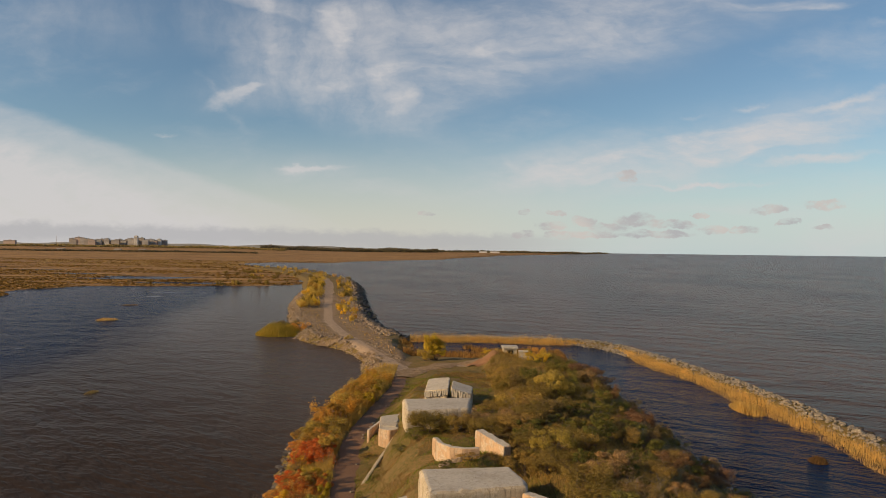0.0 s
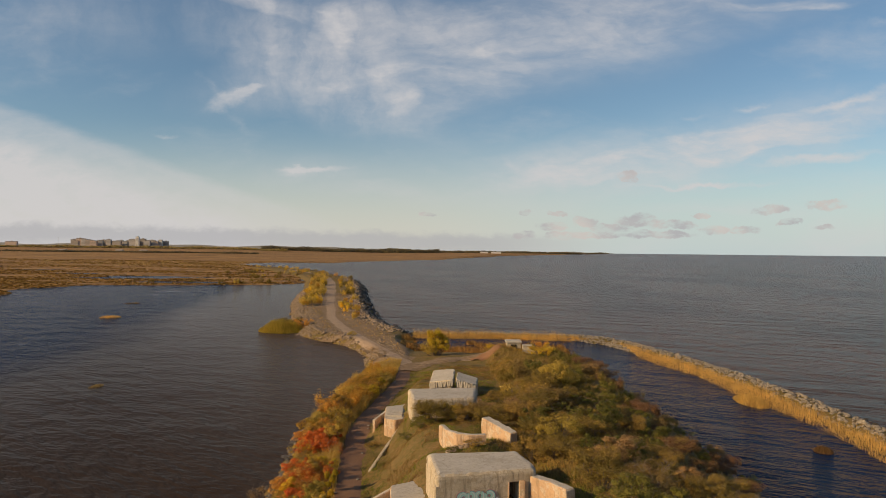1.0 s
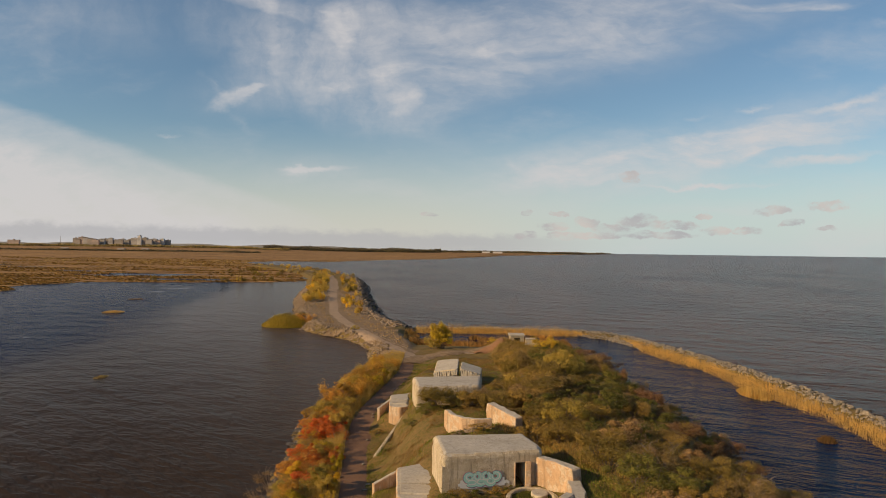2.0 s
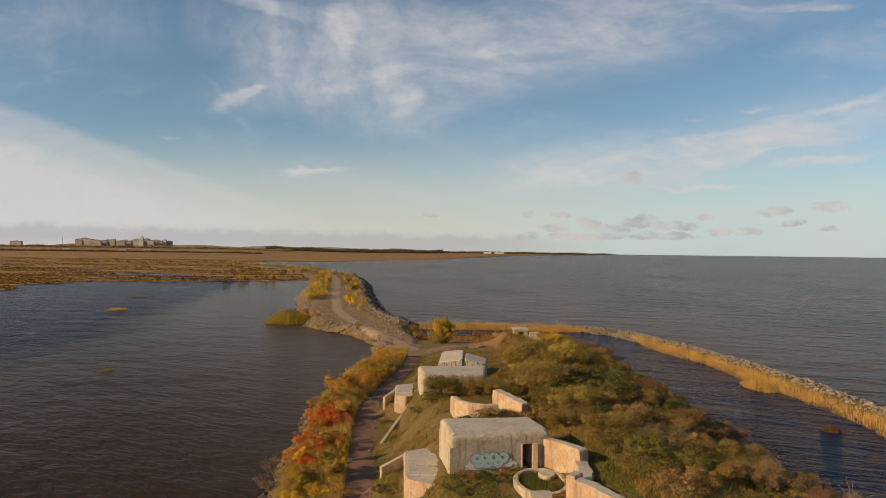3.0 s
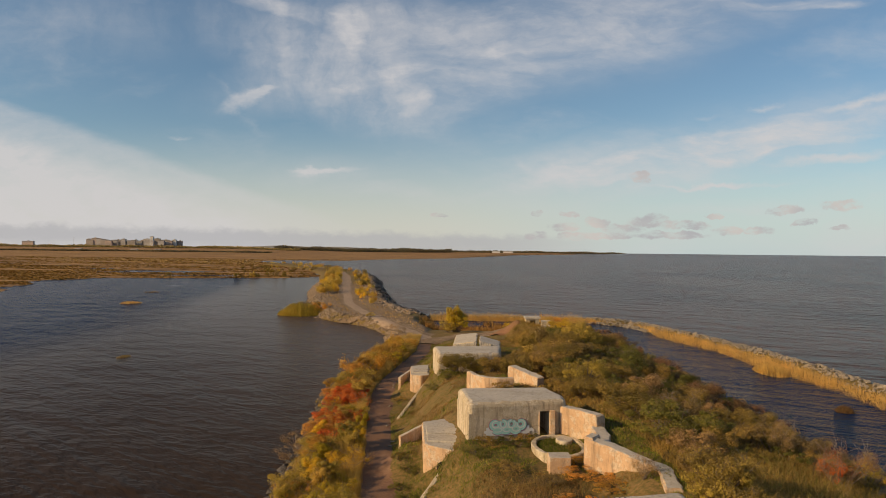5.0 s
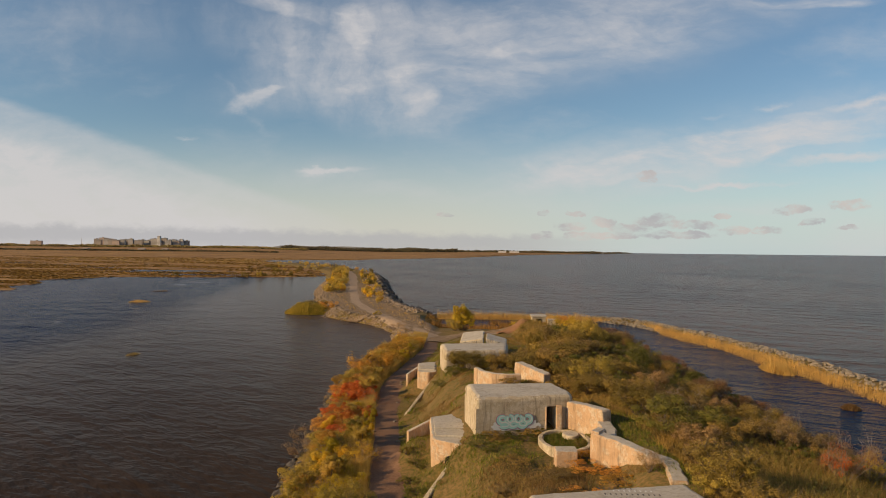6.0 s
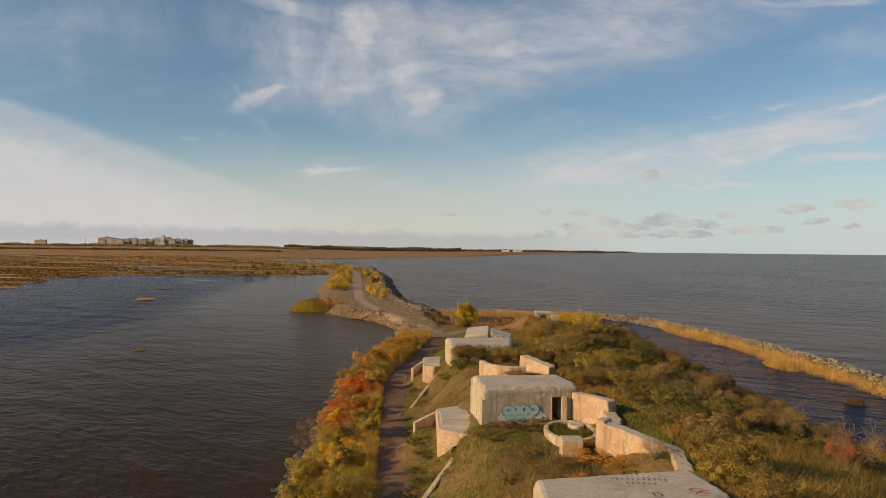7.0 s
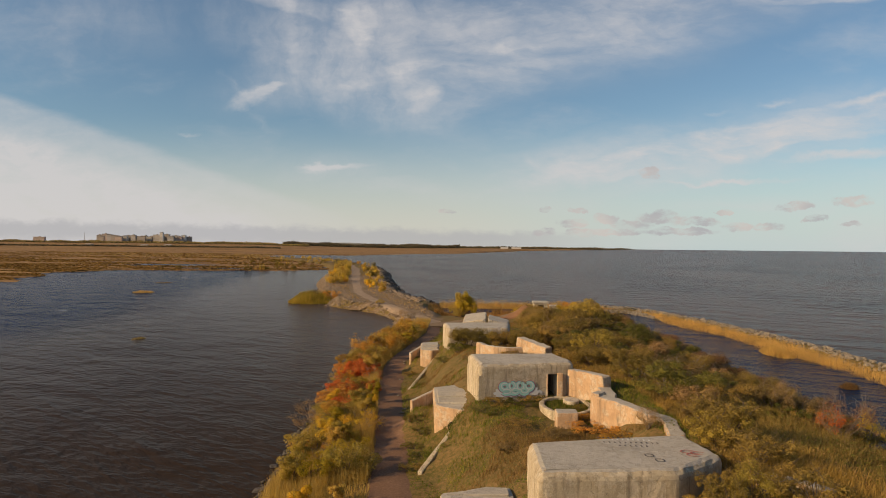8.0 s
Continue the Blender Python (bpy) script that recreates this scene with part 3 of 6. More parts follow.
def height_sheet(name, xs, ys, fn, mat, floor=-1.4):
    X, Y = np.meshgrid(xs, ys)
    Z = fn(X, Y)
    over = Z > floor
    keep = over[:-1, :-1] | over[1:, :-1] | over[:-1, 1:] | over[1:, 1:]
    f = grid_faces(len(ys), len(xs), keep)
    used = np.unique(f)
    back = np.zeros(X.size, int)
    back[used] = np.arange(len(used))
    v = np.stack([X.ravel(), Y.ravel(), Z.ravel()], 1)[used]
    return mesh_object(name, v.tolist(), back[f].tolist(), mat, smooth=True)


ys = np.concatenate([np.arange(-30, 212, 0.9), np.arange(212, 300, 1.6), np.arange(300, 1000, 4.0)])
ground = height_sheet("ground", np.concatenate([np.arange(-320, -160, 5.0), np.arange(-160, -60, 2.5), np.arange(-60, 92, 0.9)]), ys, land, M_SOIL)
tagged(ground, "grassy earth of the fort mound, causeway and breakwater", "ground", kind="structure")

# open water up to the horizon; far out it follows the rise of the sight line
wx = np.concatenate([-np.geomspace(4800, 60, 22), np.linspace(-40, 40, 5), np.geomspace(60, 4800, 22)])
wy = np.concatenate([np.linspace(-400, 0, 5), np.geomspace(40, 4960, 40)])


def sea_level(x, y):
    return 11.0 * smooth01((y - 2200) / 2700) + 0 * x


water = height_sheet("water", wx, wy, sea_level, M_SEA)
tagged(water, "rippled grey-brown open sea water", "water", kind="structure")
# the calmer lagoon on both sides of the fort lies a finger's width higher; its rims run inside the banks
FORT_AXIS = [(-3, -400), (-3, 20), (-6, 60), (-10, 110), (-9, 150), (-12, 182)]
lagoon_rim = FORT_AXIS + [(x + 2, y) for x, y in SPIT_PATH[3:]] + [(-260, 900), (-520, 1300), (-2400, 1300), (-2400, -400)]
lagoon = mesh_object("lagoon", [(x, y, 0.02) for x, y in lagoon_rim], [list(range(len(lagoon_rim)))[::-1]], M_LAGOON)
tagged(lagoon, "dark brown rippled water of the sheltered bay", "water", kind="structure")
moat_rim = FORT_AXIS + [(-16, 200), (-17, 235)] + JETTY + [(77, -400)]
moat = mesh_object("moat", [(x, y, 0.02) for x, y in moat_rim], [list(range(len(moat_rim)))[::-1]], M_MOAT)
tagged(moat, "dark rippled water between mound and breakwater", "water", kind="structure")

# reed marsh and the far shore
MARSH_Y = [150, 300, 378, 472, 527, 535, 543, 572, 592, 748, 1000, 1300, 1390, 1400, 1500, 1964, 3112, 4500, 4900]
MARSH_X = [-215, -225, -245, -282, -286, -280, -219, -132, -122, -155, -250, -380, -330, -225, -215, -30, 255, 1100, 1350]


def marsh(x, y):
    edge = np.interp(y, MARSH_Y, MARSH_X) + 9 * wobble(x, y, 14.0, 5) + 0.012 * y * wobble(x, y, 60.0, 6)
    k = smooth01((edge - x) / (0.02 * y))
    pools = wobble(x * 0.35, y, 16.0, 9) + 0.7 * wobble(x * 0.4, y, 45.0, 4)
    z = -1.2 + 1.55 * k + 0.25 * wobble(x, y, 8.0, 2) - 1.3 * smooth01((pools - 0.85) / 0.25) * (y < 950)
    rise = smooth01((y - 1500) / 2300)
    tall = 9 + 13 * smooth01((-0.15 - x / y) / 0.2)
    return z + rise * (tall + 2 * wobble(x, y, 300, 2)) * k - 6 * (1 - k) * (y > 1500)


mu, my = np.linspace(-1.25, 0.42, 230), np.concatenate([np.linspace(150, 420, 20), np.geomspace(430, 4950, 190)])
MU, MY = np.meshgrid(mu, my)
MX = MU * MY
MZ = marsh(MX, MY)
keep = (MZ[:-1, :-1] > -1.1) | (MZ[1:, 1:] > -1.1) | (MZ[1:, :-1] > -1.1)
marsh_ob = mesh_object("marsh_ground", np.stack([MX.ravel(), MY.ravel(), MZ.ravel()], 1).tolist(), grid_faces(len(my), len(mu), keep).tolist(), M_MARSH, smooth=True)
tagged(marsh_ob, "wide rust-brown reed marsh reaching to the far shore", "marsh", kind="structure")


def draped(name, line, widths, mat, lift, step=1.0, cross=9, seed=0):
    """A strip with uneven edges laid over the ground."""
    pts = [Vector(p) for p in line]
    lens = [0]
    for a, b in zip(pts[:-1], pts[1:]):
        lens.append(lens[-1] + (b - a).length)
    s = np.arange(0, lens[-1], step)
    px, py, w = np.interp(s, lens, [p.x for p in pts]), np.interp(s, lens, [p.y for p in pts]), np.interp(s, lens, widths)
    ker = np.ones(9) / 9
    px, py = (np.convolve(np.pad(q, 4, mode="edge"), ker, "valid") for q in (px, py))
    tx, ty = np.gradient(px), np.gradient(py)
    n = np.hypot(tx, ty)
    nx, ny = ty / n, -tx / n
    k = np.linspace(-1, 1, cross)
    wl_ = w[:, None] * (0.5 + 0.10 * wobble(s, s * 0.3, 2.3, seed)[:, None] + 0.05 * wobble(s, s, 0.8, seed + 2)[:, None])
    wr_ = w[:, None] * (0.5 + 0.10 * wobble(s, s * 0.3, 2.0, seed + 5)[:, None] + 0.05 * wobble(s, s, 0.7, seed + 9)[:, None])
    off = np.where(k[None] < 0, wl_ * k[None], wr_ * k[None])
    X, Y = px[:, None] + nx[:, None] * off, py[:, None] + ny[:, None] * off
    Z = np.maximum(land(X, Y), 0.3) + lift * (1 - 0.9 * np.abs(k[None]) ** 3)
    ob = mesh_object(name, np.stack([X.ravel(), Y.ravel(), Z.ravel()], 1).tolist(), grid_faces(len(s), cross).tolist(), mat, smooth=True)
    return ob


fort_path = draped("path", [(x, y) for x, y in zip(PATH_X, STATION) if y <= 168], [3.1] * 11, M_PATH, 0.10)
tagged(fort_path, "trodden brown dirt path beside the fort bank", "path", kind="structure")
yard = draped("dirt_yard", [(-9, 160), (-7, 170), (0, 176), (8, 178), (13, 178)], [5, 8, 9, 7, 3], M_GRAVEL, 0.34, cross=15, seed=3)
tagged(yard, "bare trampled earth at the foot of the causeway", "yard", kind="structure")
spoil = draped("spoil_heap", [(6.5, 171), (10, 176), (14, 180), (17, 181)], [3, 7, 6, 2], M_REDSOIL, 0.3, cross=15, seed=6)
tagged(spoil, "reddish heap of spoil beside the ruined hut", "spoil heap", kind="structure")
GRAVEL_Y = [176, 198, 220, 240, 264, 304, 374, 443]
gravel_line = [((np.interp(y, SPIT_Y, SPIT_L) + np.interp(y, SPIT_Y, SPIT_R)) / 2, y) for y in GRAVEL_Y]
gravel_wide = [0.72 * (np.interp(y, SPIT_Y, SPIT_R) - np.interp(y, SPIT_Y, SPIT_L)) for y in GRAVEL_Y]
shoulder = draped("gravel_shoulder", gravel_line, gravel_wide, M_GRAVEL, 0.07, 2.0, 25, seed=8)
tagged(shoulder, "brown gravel shoulders of the causeway", "gravel", kind="structure")
causeway = draped("track", SPIT_PATH, [3, 4, 4.2, 4.4, 4.8, 5, 5, 5, 5.5, 6.5, 7, 7, 6, 4], M_SAND, 0.12, 2.0, seed=4)
tagged(causeway, "pale sandy vehicle track along the causeway", "track", kind="structure")


# ---- concrete works ----
def empty(name, at=(0, 0, 0)):
    e = new(name)
    e.location = at
    return e


def part(name, bm, mat, parent, label=""):
    me = bpy.data.meshes.new(name)
    bm.to_mesh(me)
    bm.free()
    for m in mat if isinstance(mat, (list, tuple)) else (mat,):
        me.materials.append(m)
    ob = new(name, me)
    ob.parent = parent
    return tagged(ob, label)


def area(o):
    return sum(a[0] * b[1] - b[0] * a[1] for a, b in zip(o, o[1:] + o[:1])) / 2


def rounded(outline, r, n=4):
    """The outline, anticlockwise, with its corners rounded off."""
    o = list(outline) if area(list(outline)) > 0 else list(outline)[::-1]
    out = []
    for i, p in enumerate(o):
        p, a, b = Vector(p), Vector(o[i - 1]), Vector(o[(i + 1) % len(o)])
        da, db = (a - p), (b - p)
        q = min(r, da.length * 0.4, db.length * 0.4)
        s, e = p + da.normalized() * q, p + db.normalized() * q
        for k in range(n + 1):
            t = k / n
            out.append(s * (1 - t) ** 2 + p * 2 * t * (1 - t) + e * t * t)
    return out


def inset(o, d):
    res = []
    for i, p in enumerate(o):
        a, b = o[i - 1], o[(i + 1) % len(o)]
        t = (b - a)
        n = Vector((-t.y, t.x)).normalized() if t.length > 1e-6 else Vector((0, 0))
        res.append(p + n * d)
    return res


def dense(o, step):
    out = []
    for a, b in zip(o, o[1:] + o[:1]):
        k = max(1, int((b - a).length / step))
        out += [a + (b - a) * j / k for j in range(k)]
    return out


def slab(bm, outline, z0, z1, bevel=0.25, r=0.4, step=0.5, wear=0.035, tilt=None, cap=1, base_cap=False):
    """A worn concrete mass over an outline, its upper edge rounded. tilt(x, y): extra height of the top."""
    o = dense(rounded(outline, r), step)
    n = len(o)
    levels = max(2, int((z1 - z0) / 0.8))
    rings = [(0.0, z0 + (z1 - bevel - z0) * k / levels) for k in range(levels + 1)]
    rings += [(bevel * (1 - math.cos(a)), z1 - bevel + bevel * math.sin(a)) for a in (0.5, 1.05, math.pi / 2)]
    grid = []
    for ring, (d, z) in enumerate(rings):
        q = inset(o, d)
        last = ring == len(rings) - 1
        row = []
        for p in q:
            up = (z - z0) / (z1 - z0)
            zz = z + (tilt(p.x, p.y) * up if tilt else 0)
            s = noise.noise(Vector((p.x * 0.9, p.y * 0.9, zz * 0.9))) * wear * 1.5 + noise.noise(Vector((p.x * 3, p.y * 3, zz * 3))) * wear
            chip = wear * 2.4 * max(0.0, noise.noise(Vector((p.x * 1.3, p.y * 1.3, 7.0))) - 0.05) if z1 - z < bevel + 0.02 else 0.0
            chip += wear * 2.5 * max(0.0, noise.noise(Vector((p.x * 3.7, p.y * 3.7, 3.0)))) if d > 0 else 0.0
            row.append(bm.verts.new((p.x + s, p.y + s * 0.6, zz + (0.0 if last else s * 0.7 - chip if d > 0 else -chip * 0.5))))
        grid.append(row)
    for a, b in zip(grid[:-1], grid[1:]):
        for i in range(n):
            bm.faces.new((a[i], a[(i + 1) % n], b[(i + 1) % n], b[i]))
    top = bm.faces.new(grid[-1])
    top.material_index = cap
    if base_cap:
        bm.faces.new(list(reversed(grid[0])))
    bmesh.ops.triangulate(bm, faces=[top])
    # the rounded upper edge belongs to the top
    for f in bm.faces:
        if f.normal.z > 0.8:
            f.material_index = cap


def band(line, thick):
    """Outline of a wall of that thickness along a line."""
    pts = [Vector(p) for p in line]
    left, right = [], []
    for i, p in enumerate(pts):
        t = (pts[min(i + 1, len(pts) - 1)] - pts[max(i - 1, 0)]).normalized()
        n = Vector((-t.y, t.x)) * thick / 2
        left.append(p + n)
        right.append(p - n)
    return [tuple(p) for p in left + right[::-1]]


def box_bm(x0, y0, z0, x1, y1, z1, worn=0.0):
    bm = bmesh.new()
    slab(bm, [(x0, y0), (x1, y0), (x1, y1), (x0, y1)], z0, z1, min(0.06, (z1 - z0) * 0.3), 0.05, 1.0, worn, None, 0, True)
    return bm


def bunker(outline, z0, z1, label, door=None, bevel=0.5, tilt=None, wear=0.05):
    """door: left end, right end of the opening on the front wall, sill and head heights."""
    b = empty("bunker", (outline[0][0], outline[0][1], z0))
    at = Matrix.Translation(-b.location)
    bm = bmesh.new()
    if door:
        (ax, ay), (bx, by), s, h = door
        t = Vector((bx - ax, by - ay)).normalized()
        n = Vector((-t.y, t.x)) * 2.4
        low = [outline[0], (ax, ay), (ax + n.x, ay + n.y), (bx + n.x, by + n.y), (bx, by)] + list(outline[1:])
        slab(bm, low, z0, h, 0.001, 0.04, 0.6, 0.012, None, 0)
        slab(bm, outline, h, z1, bevel, 0.5, 0.4, 0.045, None, 1, True)
    else:
        slab(bm, outline, z0, z1, bevel, 0.5, 0.4, wear, tilt)
    bm.transform(at)
    body = part("body", bm, [M_CONC, M_ROOF], b)
    if door:
        # floor in near-black, the doorway's inner shade put into its colour
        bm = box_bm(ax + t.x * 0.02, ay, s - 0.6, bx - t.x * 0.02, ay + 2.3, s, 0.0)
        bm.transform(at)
        part("threshold", bm, M_INNER_SHADE, body, "doorway floor coloured near-black for the shade inside")
        for nm, p in (("door_jamb", (ax - 0.14, ay - 0.10)), ("door_jamb", (bx + 0.02, by - 0.28))):
            bm = box_bm(p[0], p[1], s - 0.3, p[0] + (0.14 if p[0] < ax else 0.5), p[1] + 0.34, h + (0 if p[0] < ax else 0.1), 0.02)
            bm.transform(at)
            part(nm, bm, M_PEACH, body, "crumbling pale door jamb")
    return tagged(b, label, "bunker", "bunkers of the battery")


b1 = bunker([(0.0, 63.6), (9.2, 66.0), (9.4, 66.9), (8.1, 71.8), (-1.1, 70.5)], 5.4, 10.6,
            "weathered grey concrete bunker with painted front and open doorway", ((6.75, 65.36), (7.65, 65.6), 7.25, 9.5))
b0 = bunker([(2.9, 34.5), (10.6, 35.4), (14.0, 38.5), (13.0, 43.2), (2.8, 40.5)], 4.5, 9.9,
            "large weathered concrete bunker with scrawled flat roof")
b2 = bunker([(-4.1, 97.0), (4.8, 99.4), (5.2, 106.6), (-5.2, 105.0)], 4.0, 10.0,
            "weathered concrete bunker half hidden behind yellowing bushes")
b3 = bunker([(-2.3, 116.2), (1.6, 114.9), (1.9, 122.0), (-1.9, 123.5)], 5.0, 9.5, "ruined pale concrete bunker with sloping broken roof", bevel=0.15,
            tilt=lambda x, y: 0.20 * (x - 1.6) + 0.08 * (y - 115), wear=0.09)
b4 = bunker([(2.0, 115.3), (5.4, 114.5), (5.8, 119.4), (2.3, 121.0)], 5.0, 9.5, "broken pale concrete block beside a ruined bunker", bevel=0.15,
            tilt=lambda x, y: -0.20 * (x - 2.0) + 0.06 * (y - 115), wear=0.09)
ruin_rng = random.Random(8)
for k in range(11):
    u = k / 10
    bm = box_bm(-0.13, -0.16, -0.75, 0.13, 0.16, 0.12 + ruin_rng.uniform(-0.1, 0.1), 0.05)
    bm.transform(pose(-2.2 + 3.7 * u, 116.0 - 1.25 * u, 8.55 + 0.72 * u, ruin_rng.uniform(-8, 8), ruin_rng.uniform(-10, 10), -18))
    bm.transform(Matrix.Translation(-b3.location))
    part("broken_tooth", bm, M_ROOF, b3, "pale broken edge of concrete")
for k in range(8):
    u = (k + 0.3) / 8
    bm = box_bm(-0.15, -0.2, -1.1, 0.15, 0.2, 0.05 + ruin_rng.uniform(-0.2, 0.1), 0.05)
    bm.transform(pose(2.1 + 3.3 * u, 115.1 - 0.75 * u, 9.35 - 0.62 * u, ruin_rng.uniform(-6, 6), ruin_rng.uniform(-12, 12), -13))
    bm.transform(Matrix.Translation(-b4.location))
    part("broken_rib", bm, M_ROOF, b4, "pale broken rib of concrete")


def casemate(outline, z0, z1, wing, coping, arch, label):
    c = empty("casemate", (outline[0][0], outline[0][1], z0))
    at = Matrix.Translation(-c.location)
    bm = bmesh.new()
    slab(bm, outline, z0, z1, 0.12, 0.35, 0.4, 0.05)
    bm.transform(at)
    body = part("body", bm, [M_PEACH, M_ROOF], c)
    ys_ = [p[1] for p in outline]
    cuts = np.linspace(min(ys_) + 0.3, max(ys_) - 0.5, 6)
    for k, (ya, yb) in enumerate(zip(cuts[:-1] + 0.06, cuts[1:] - 0.06)):
        def span(yy):
            xs_ = [a[0] + (b[0] - a[0]) * (yy - a[1]) / (b[1] - a[1]) for a, b in zip(outline, outline[1:] + outline[:1]) if (a[1] - yy) * (b[1] - yy) < 0]
            return min(xs_) + 0.35, max(xs_) - 0.35
        (xa, xb), (xc, xd) = span(ya), span(yb)
        if xb - xa < 0.6 or xd - xc < 0.6:
            continue
        bm = bmesh.new()
        slab(bm, [(xa, ya), (xb, ya + 0.25 * (-1) ** k), (xd, yb), (xc, yb + 0.1)], z1 + 0.004, z1 + 0.10 + 0.05 * (k % 3), 0.03, 0.12, 0.5, 0.03, None, 0, True)
        bm.transform(at)
        part("roof_plate", bm, M_ROOF, body, "broken pale concrete roof plate")
    (ax, ay), (bx, by), top0, top1, low = wing
    bm = bmesh.new()
    slab(bm, band([(ax, ay), ((ax + bx) / 2, (ay + by) / 2), (bx, by)], 0.45), low, top0, 0.08, 0.1, 0.6, 0.03,
         lambda x, y: (top1 - top0) * math.hypot(x - ax, y - ay) / math.hypot(bx - ax, by - ay), 1)
    bm.transform(at)
    part("wing_wall", bm, [M_PEACH, M_ROOF], c, "sloping peach wing wall")
    p, q = Vector(coping[0]), Vector(coping[1])
    bm = bmesh.new()
    slab(bm, band([(p.x, p.y), tuple(((p + q) / 2).xy), (q.x, q.y)], 0.45), min(p.z, q.z) - 1.6, p.z, 0.08, 0.1, 0.6, 0.03,
         lambda x, y: (q.z - p.z) * (Vector((x, y)) - p.xy).length / (q - p).xy.length, 1)
    bm.transform(at)
    part("coping", bm, M_CONC, c, "long sloping concrete coping")
    if arch:
        (x, y, z, w, h) = arch
        # solid prism on the wall, blackened to imitate a shaded arch
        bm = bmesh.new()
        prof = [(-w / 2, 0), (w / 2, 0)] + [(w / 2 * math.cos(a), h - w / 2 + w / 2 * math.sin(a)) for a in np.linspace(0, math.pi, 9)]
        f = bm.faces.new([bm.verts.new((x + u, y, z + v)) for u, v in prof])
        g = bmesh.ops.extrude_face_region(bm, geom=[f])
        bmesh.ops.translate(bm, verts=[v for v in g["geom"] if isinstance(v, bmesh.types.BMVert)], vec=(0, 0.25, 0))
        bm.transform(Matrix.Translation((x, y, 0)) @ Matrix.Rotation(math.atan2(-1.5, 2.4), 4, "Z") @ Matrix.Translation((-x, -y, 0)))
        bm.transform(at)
        part("arch_shade", bm, M_INNER_SHADE, body, "solid arched block coloured near-black as the shade of an opening")
    return tagged(c, label, "casemate", "casemates of the battery")


casemate([(-4.15, 64.7), (-3.6, 63.9), (-1.2, 62.4), (-0.4, 63.7), (0.1, 65.4), (-0.9, 70.4), (-1.4, 75.0), (-4.8, 72.8)], 2.4, 6.5,
         ((-4.7, 72.9), (-7.0, 71.0), 6.2, 5.4, 2.4), COPINGS[0], (-2.3, 63.02, 3.0, 1.3, 2.3),
         "low peach casemate with cracked flat roof and arched opening")
casemate([(-8.4, 102.4), (-6.7, 101.4), (-5.5, 102.4), (-5.6, 108), (-5.9, 111.8), (-8.9, 110)], 2.0, 6.1,
         ((-8.7, 108.0), (-10.2, 105.0), 5.9, 5.2, 2.2), COPINGS[1], None,
         "low peach casemate with flat roof beside the path")
casemate([(-2.7, 34.9), (2.0, 34.3), (2.5, 38), (1.9, 42.9), (-2.5, 41.6)], 3.0, 6.2,
         ((-2.5, 41.2), (-4.4, 39.4), 6.0, 5.2, 2.6), COPINGS[2], None,
         "low concrete casemate with broken flat roof")


def parapet(name, line, z0, z1, thick, label, tilt=None, mats=None):
    w = empty(name, (line[0][0], line[0][1], z0))
    bm = bmesh.new()
    slab(bm, band(line, thick), z0, z1, 0.14, 0.15, 0.35, 0.065, tilt)
    bm.transform(Matrix.Translation(-w.location))
    part("wall", bm, mats or [M_PEACH, M_ROOF], w)
    return tagged(w, label, "parapet")


parapet("parapet_wall", [(9.0, 66.2), (10.6, 64.6), (11.9, 62.6)], 6.2, 9.9, 1.1, "peach rendered parapet wall with pale concrete top")
parapet("parapet_step", [(11.6, 62.6), (11.5, 59.5), (10.9, 56.9)], 6.2, 8.9, 1.3, "low stepped concrete parapet section")
parapet("parapet_wall", [(9.7, 56.6), (11.4, 54.6), (13.3, 51.4), (14.1, 50.4), (13.7, 46.6)], 5.6, 9.45, 1.15,
        "long peach parapet wall with crumbling concrete top", lambda x, y: -0.07 * (56 - y))
parapet("parapet_pier", [(9.6, 56.0), (10.5, 57.4)], 5.6, 9.62, 0.9, "concrete pier at the end of a parapet wall")
parapet("parapet_wall", [(0.2, 84.4), (1.0, 82.0), (2.2, 80.6), (3.6, 80.1), (5.3, 80.3)], 7.2, 9.9, 0.7, "curved peach parapet wall in long grass")
parapet("parapet_wall", [(5.5, 86.8), (7.0, 84.4), (8.6, 81.8)], 7.0, 10.3, 1.15, "pale parapet wall running into the bushes", lambda x, y: -0.12 * (86.8 - y))


parapet("parapet_slab", [(15.4, 37.6), (17.0, 36.2), (18.2, 34.6)], 7.4, 9.3, 1.0, "flat concrete slab half sunk in tall grass")


def oval(cx, cy, rx, ry, n=40, a0=0, a1=2 * math.pi):
    return [(cx + rx * math.cos(a0 + (a1 - a0) * i / n), cy + ry * math.sin(a0 + (a1 - a0) * i / n)) for i in range(n)]


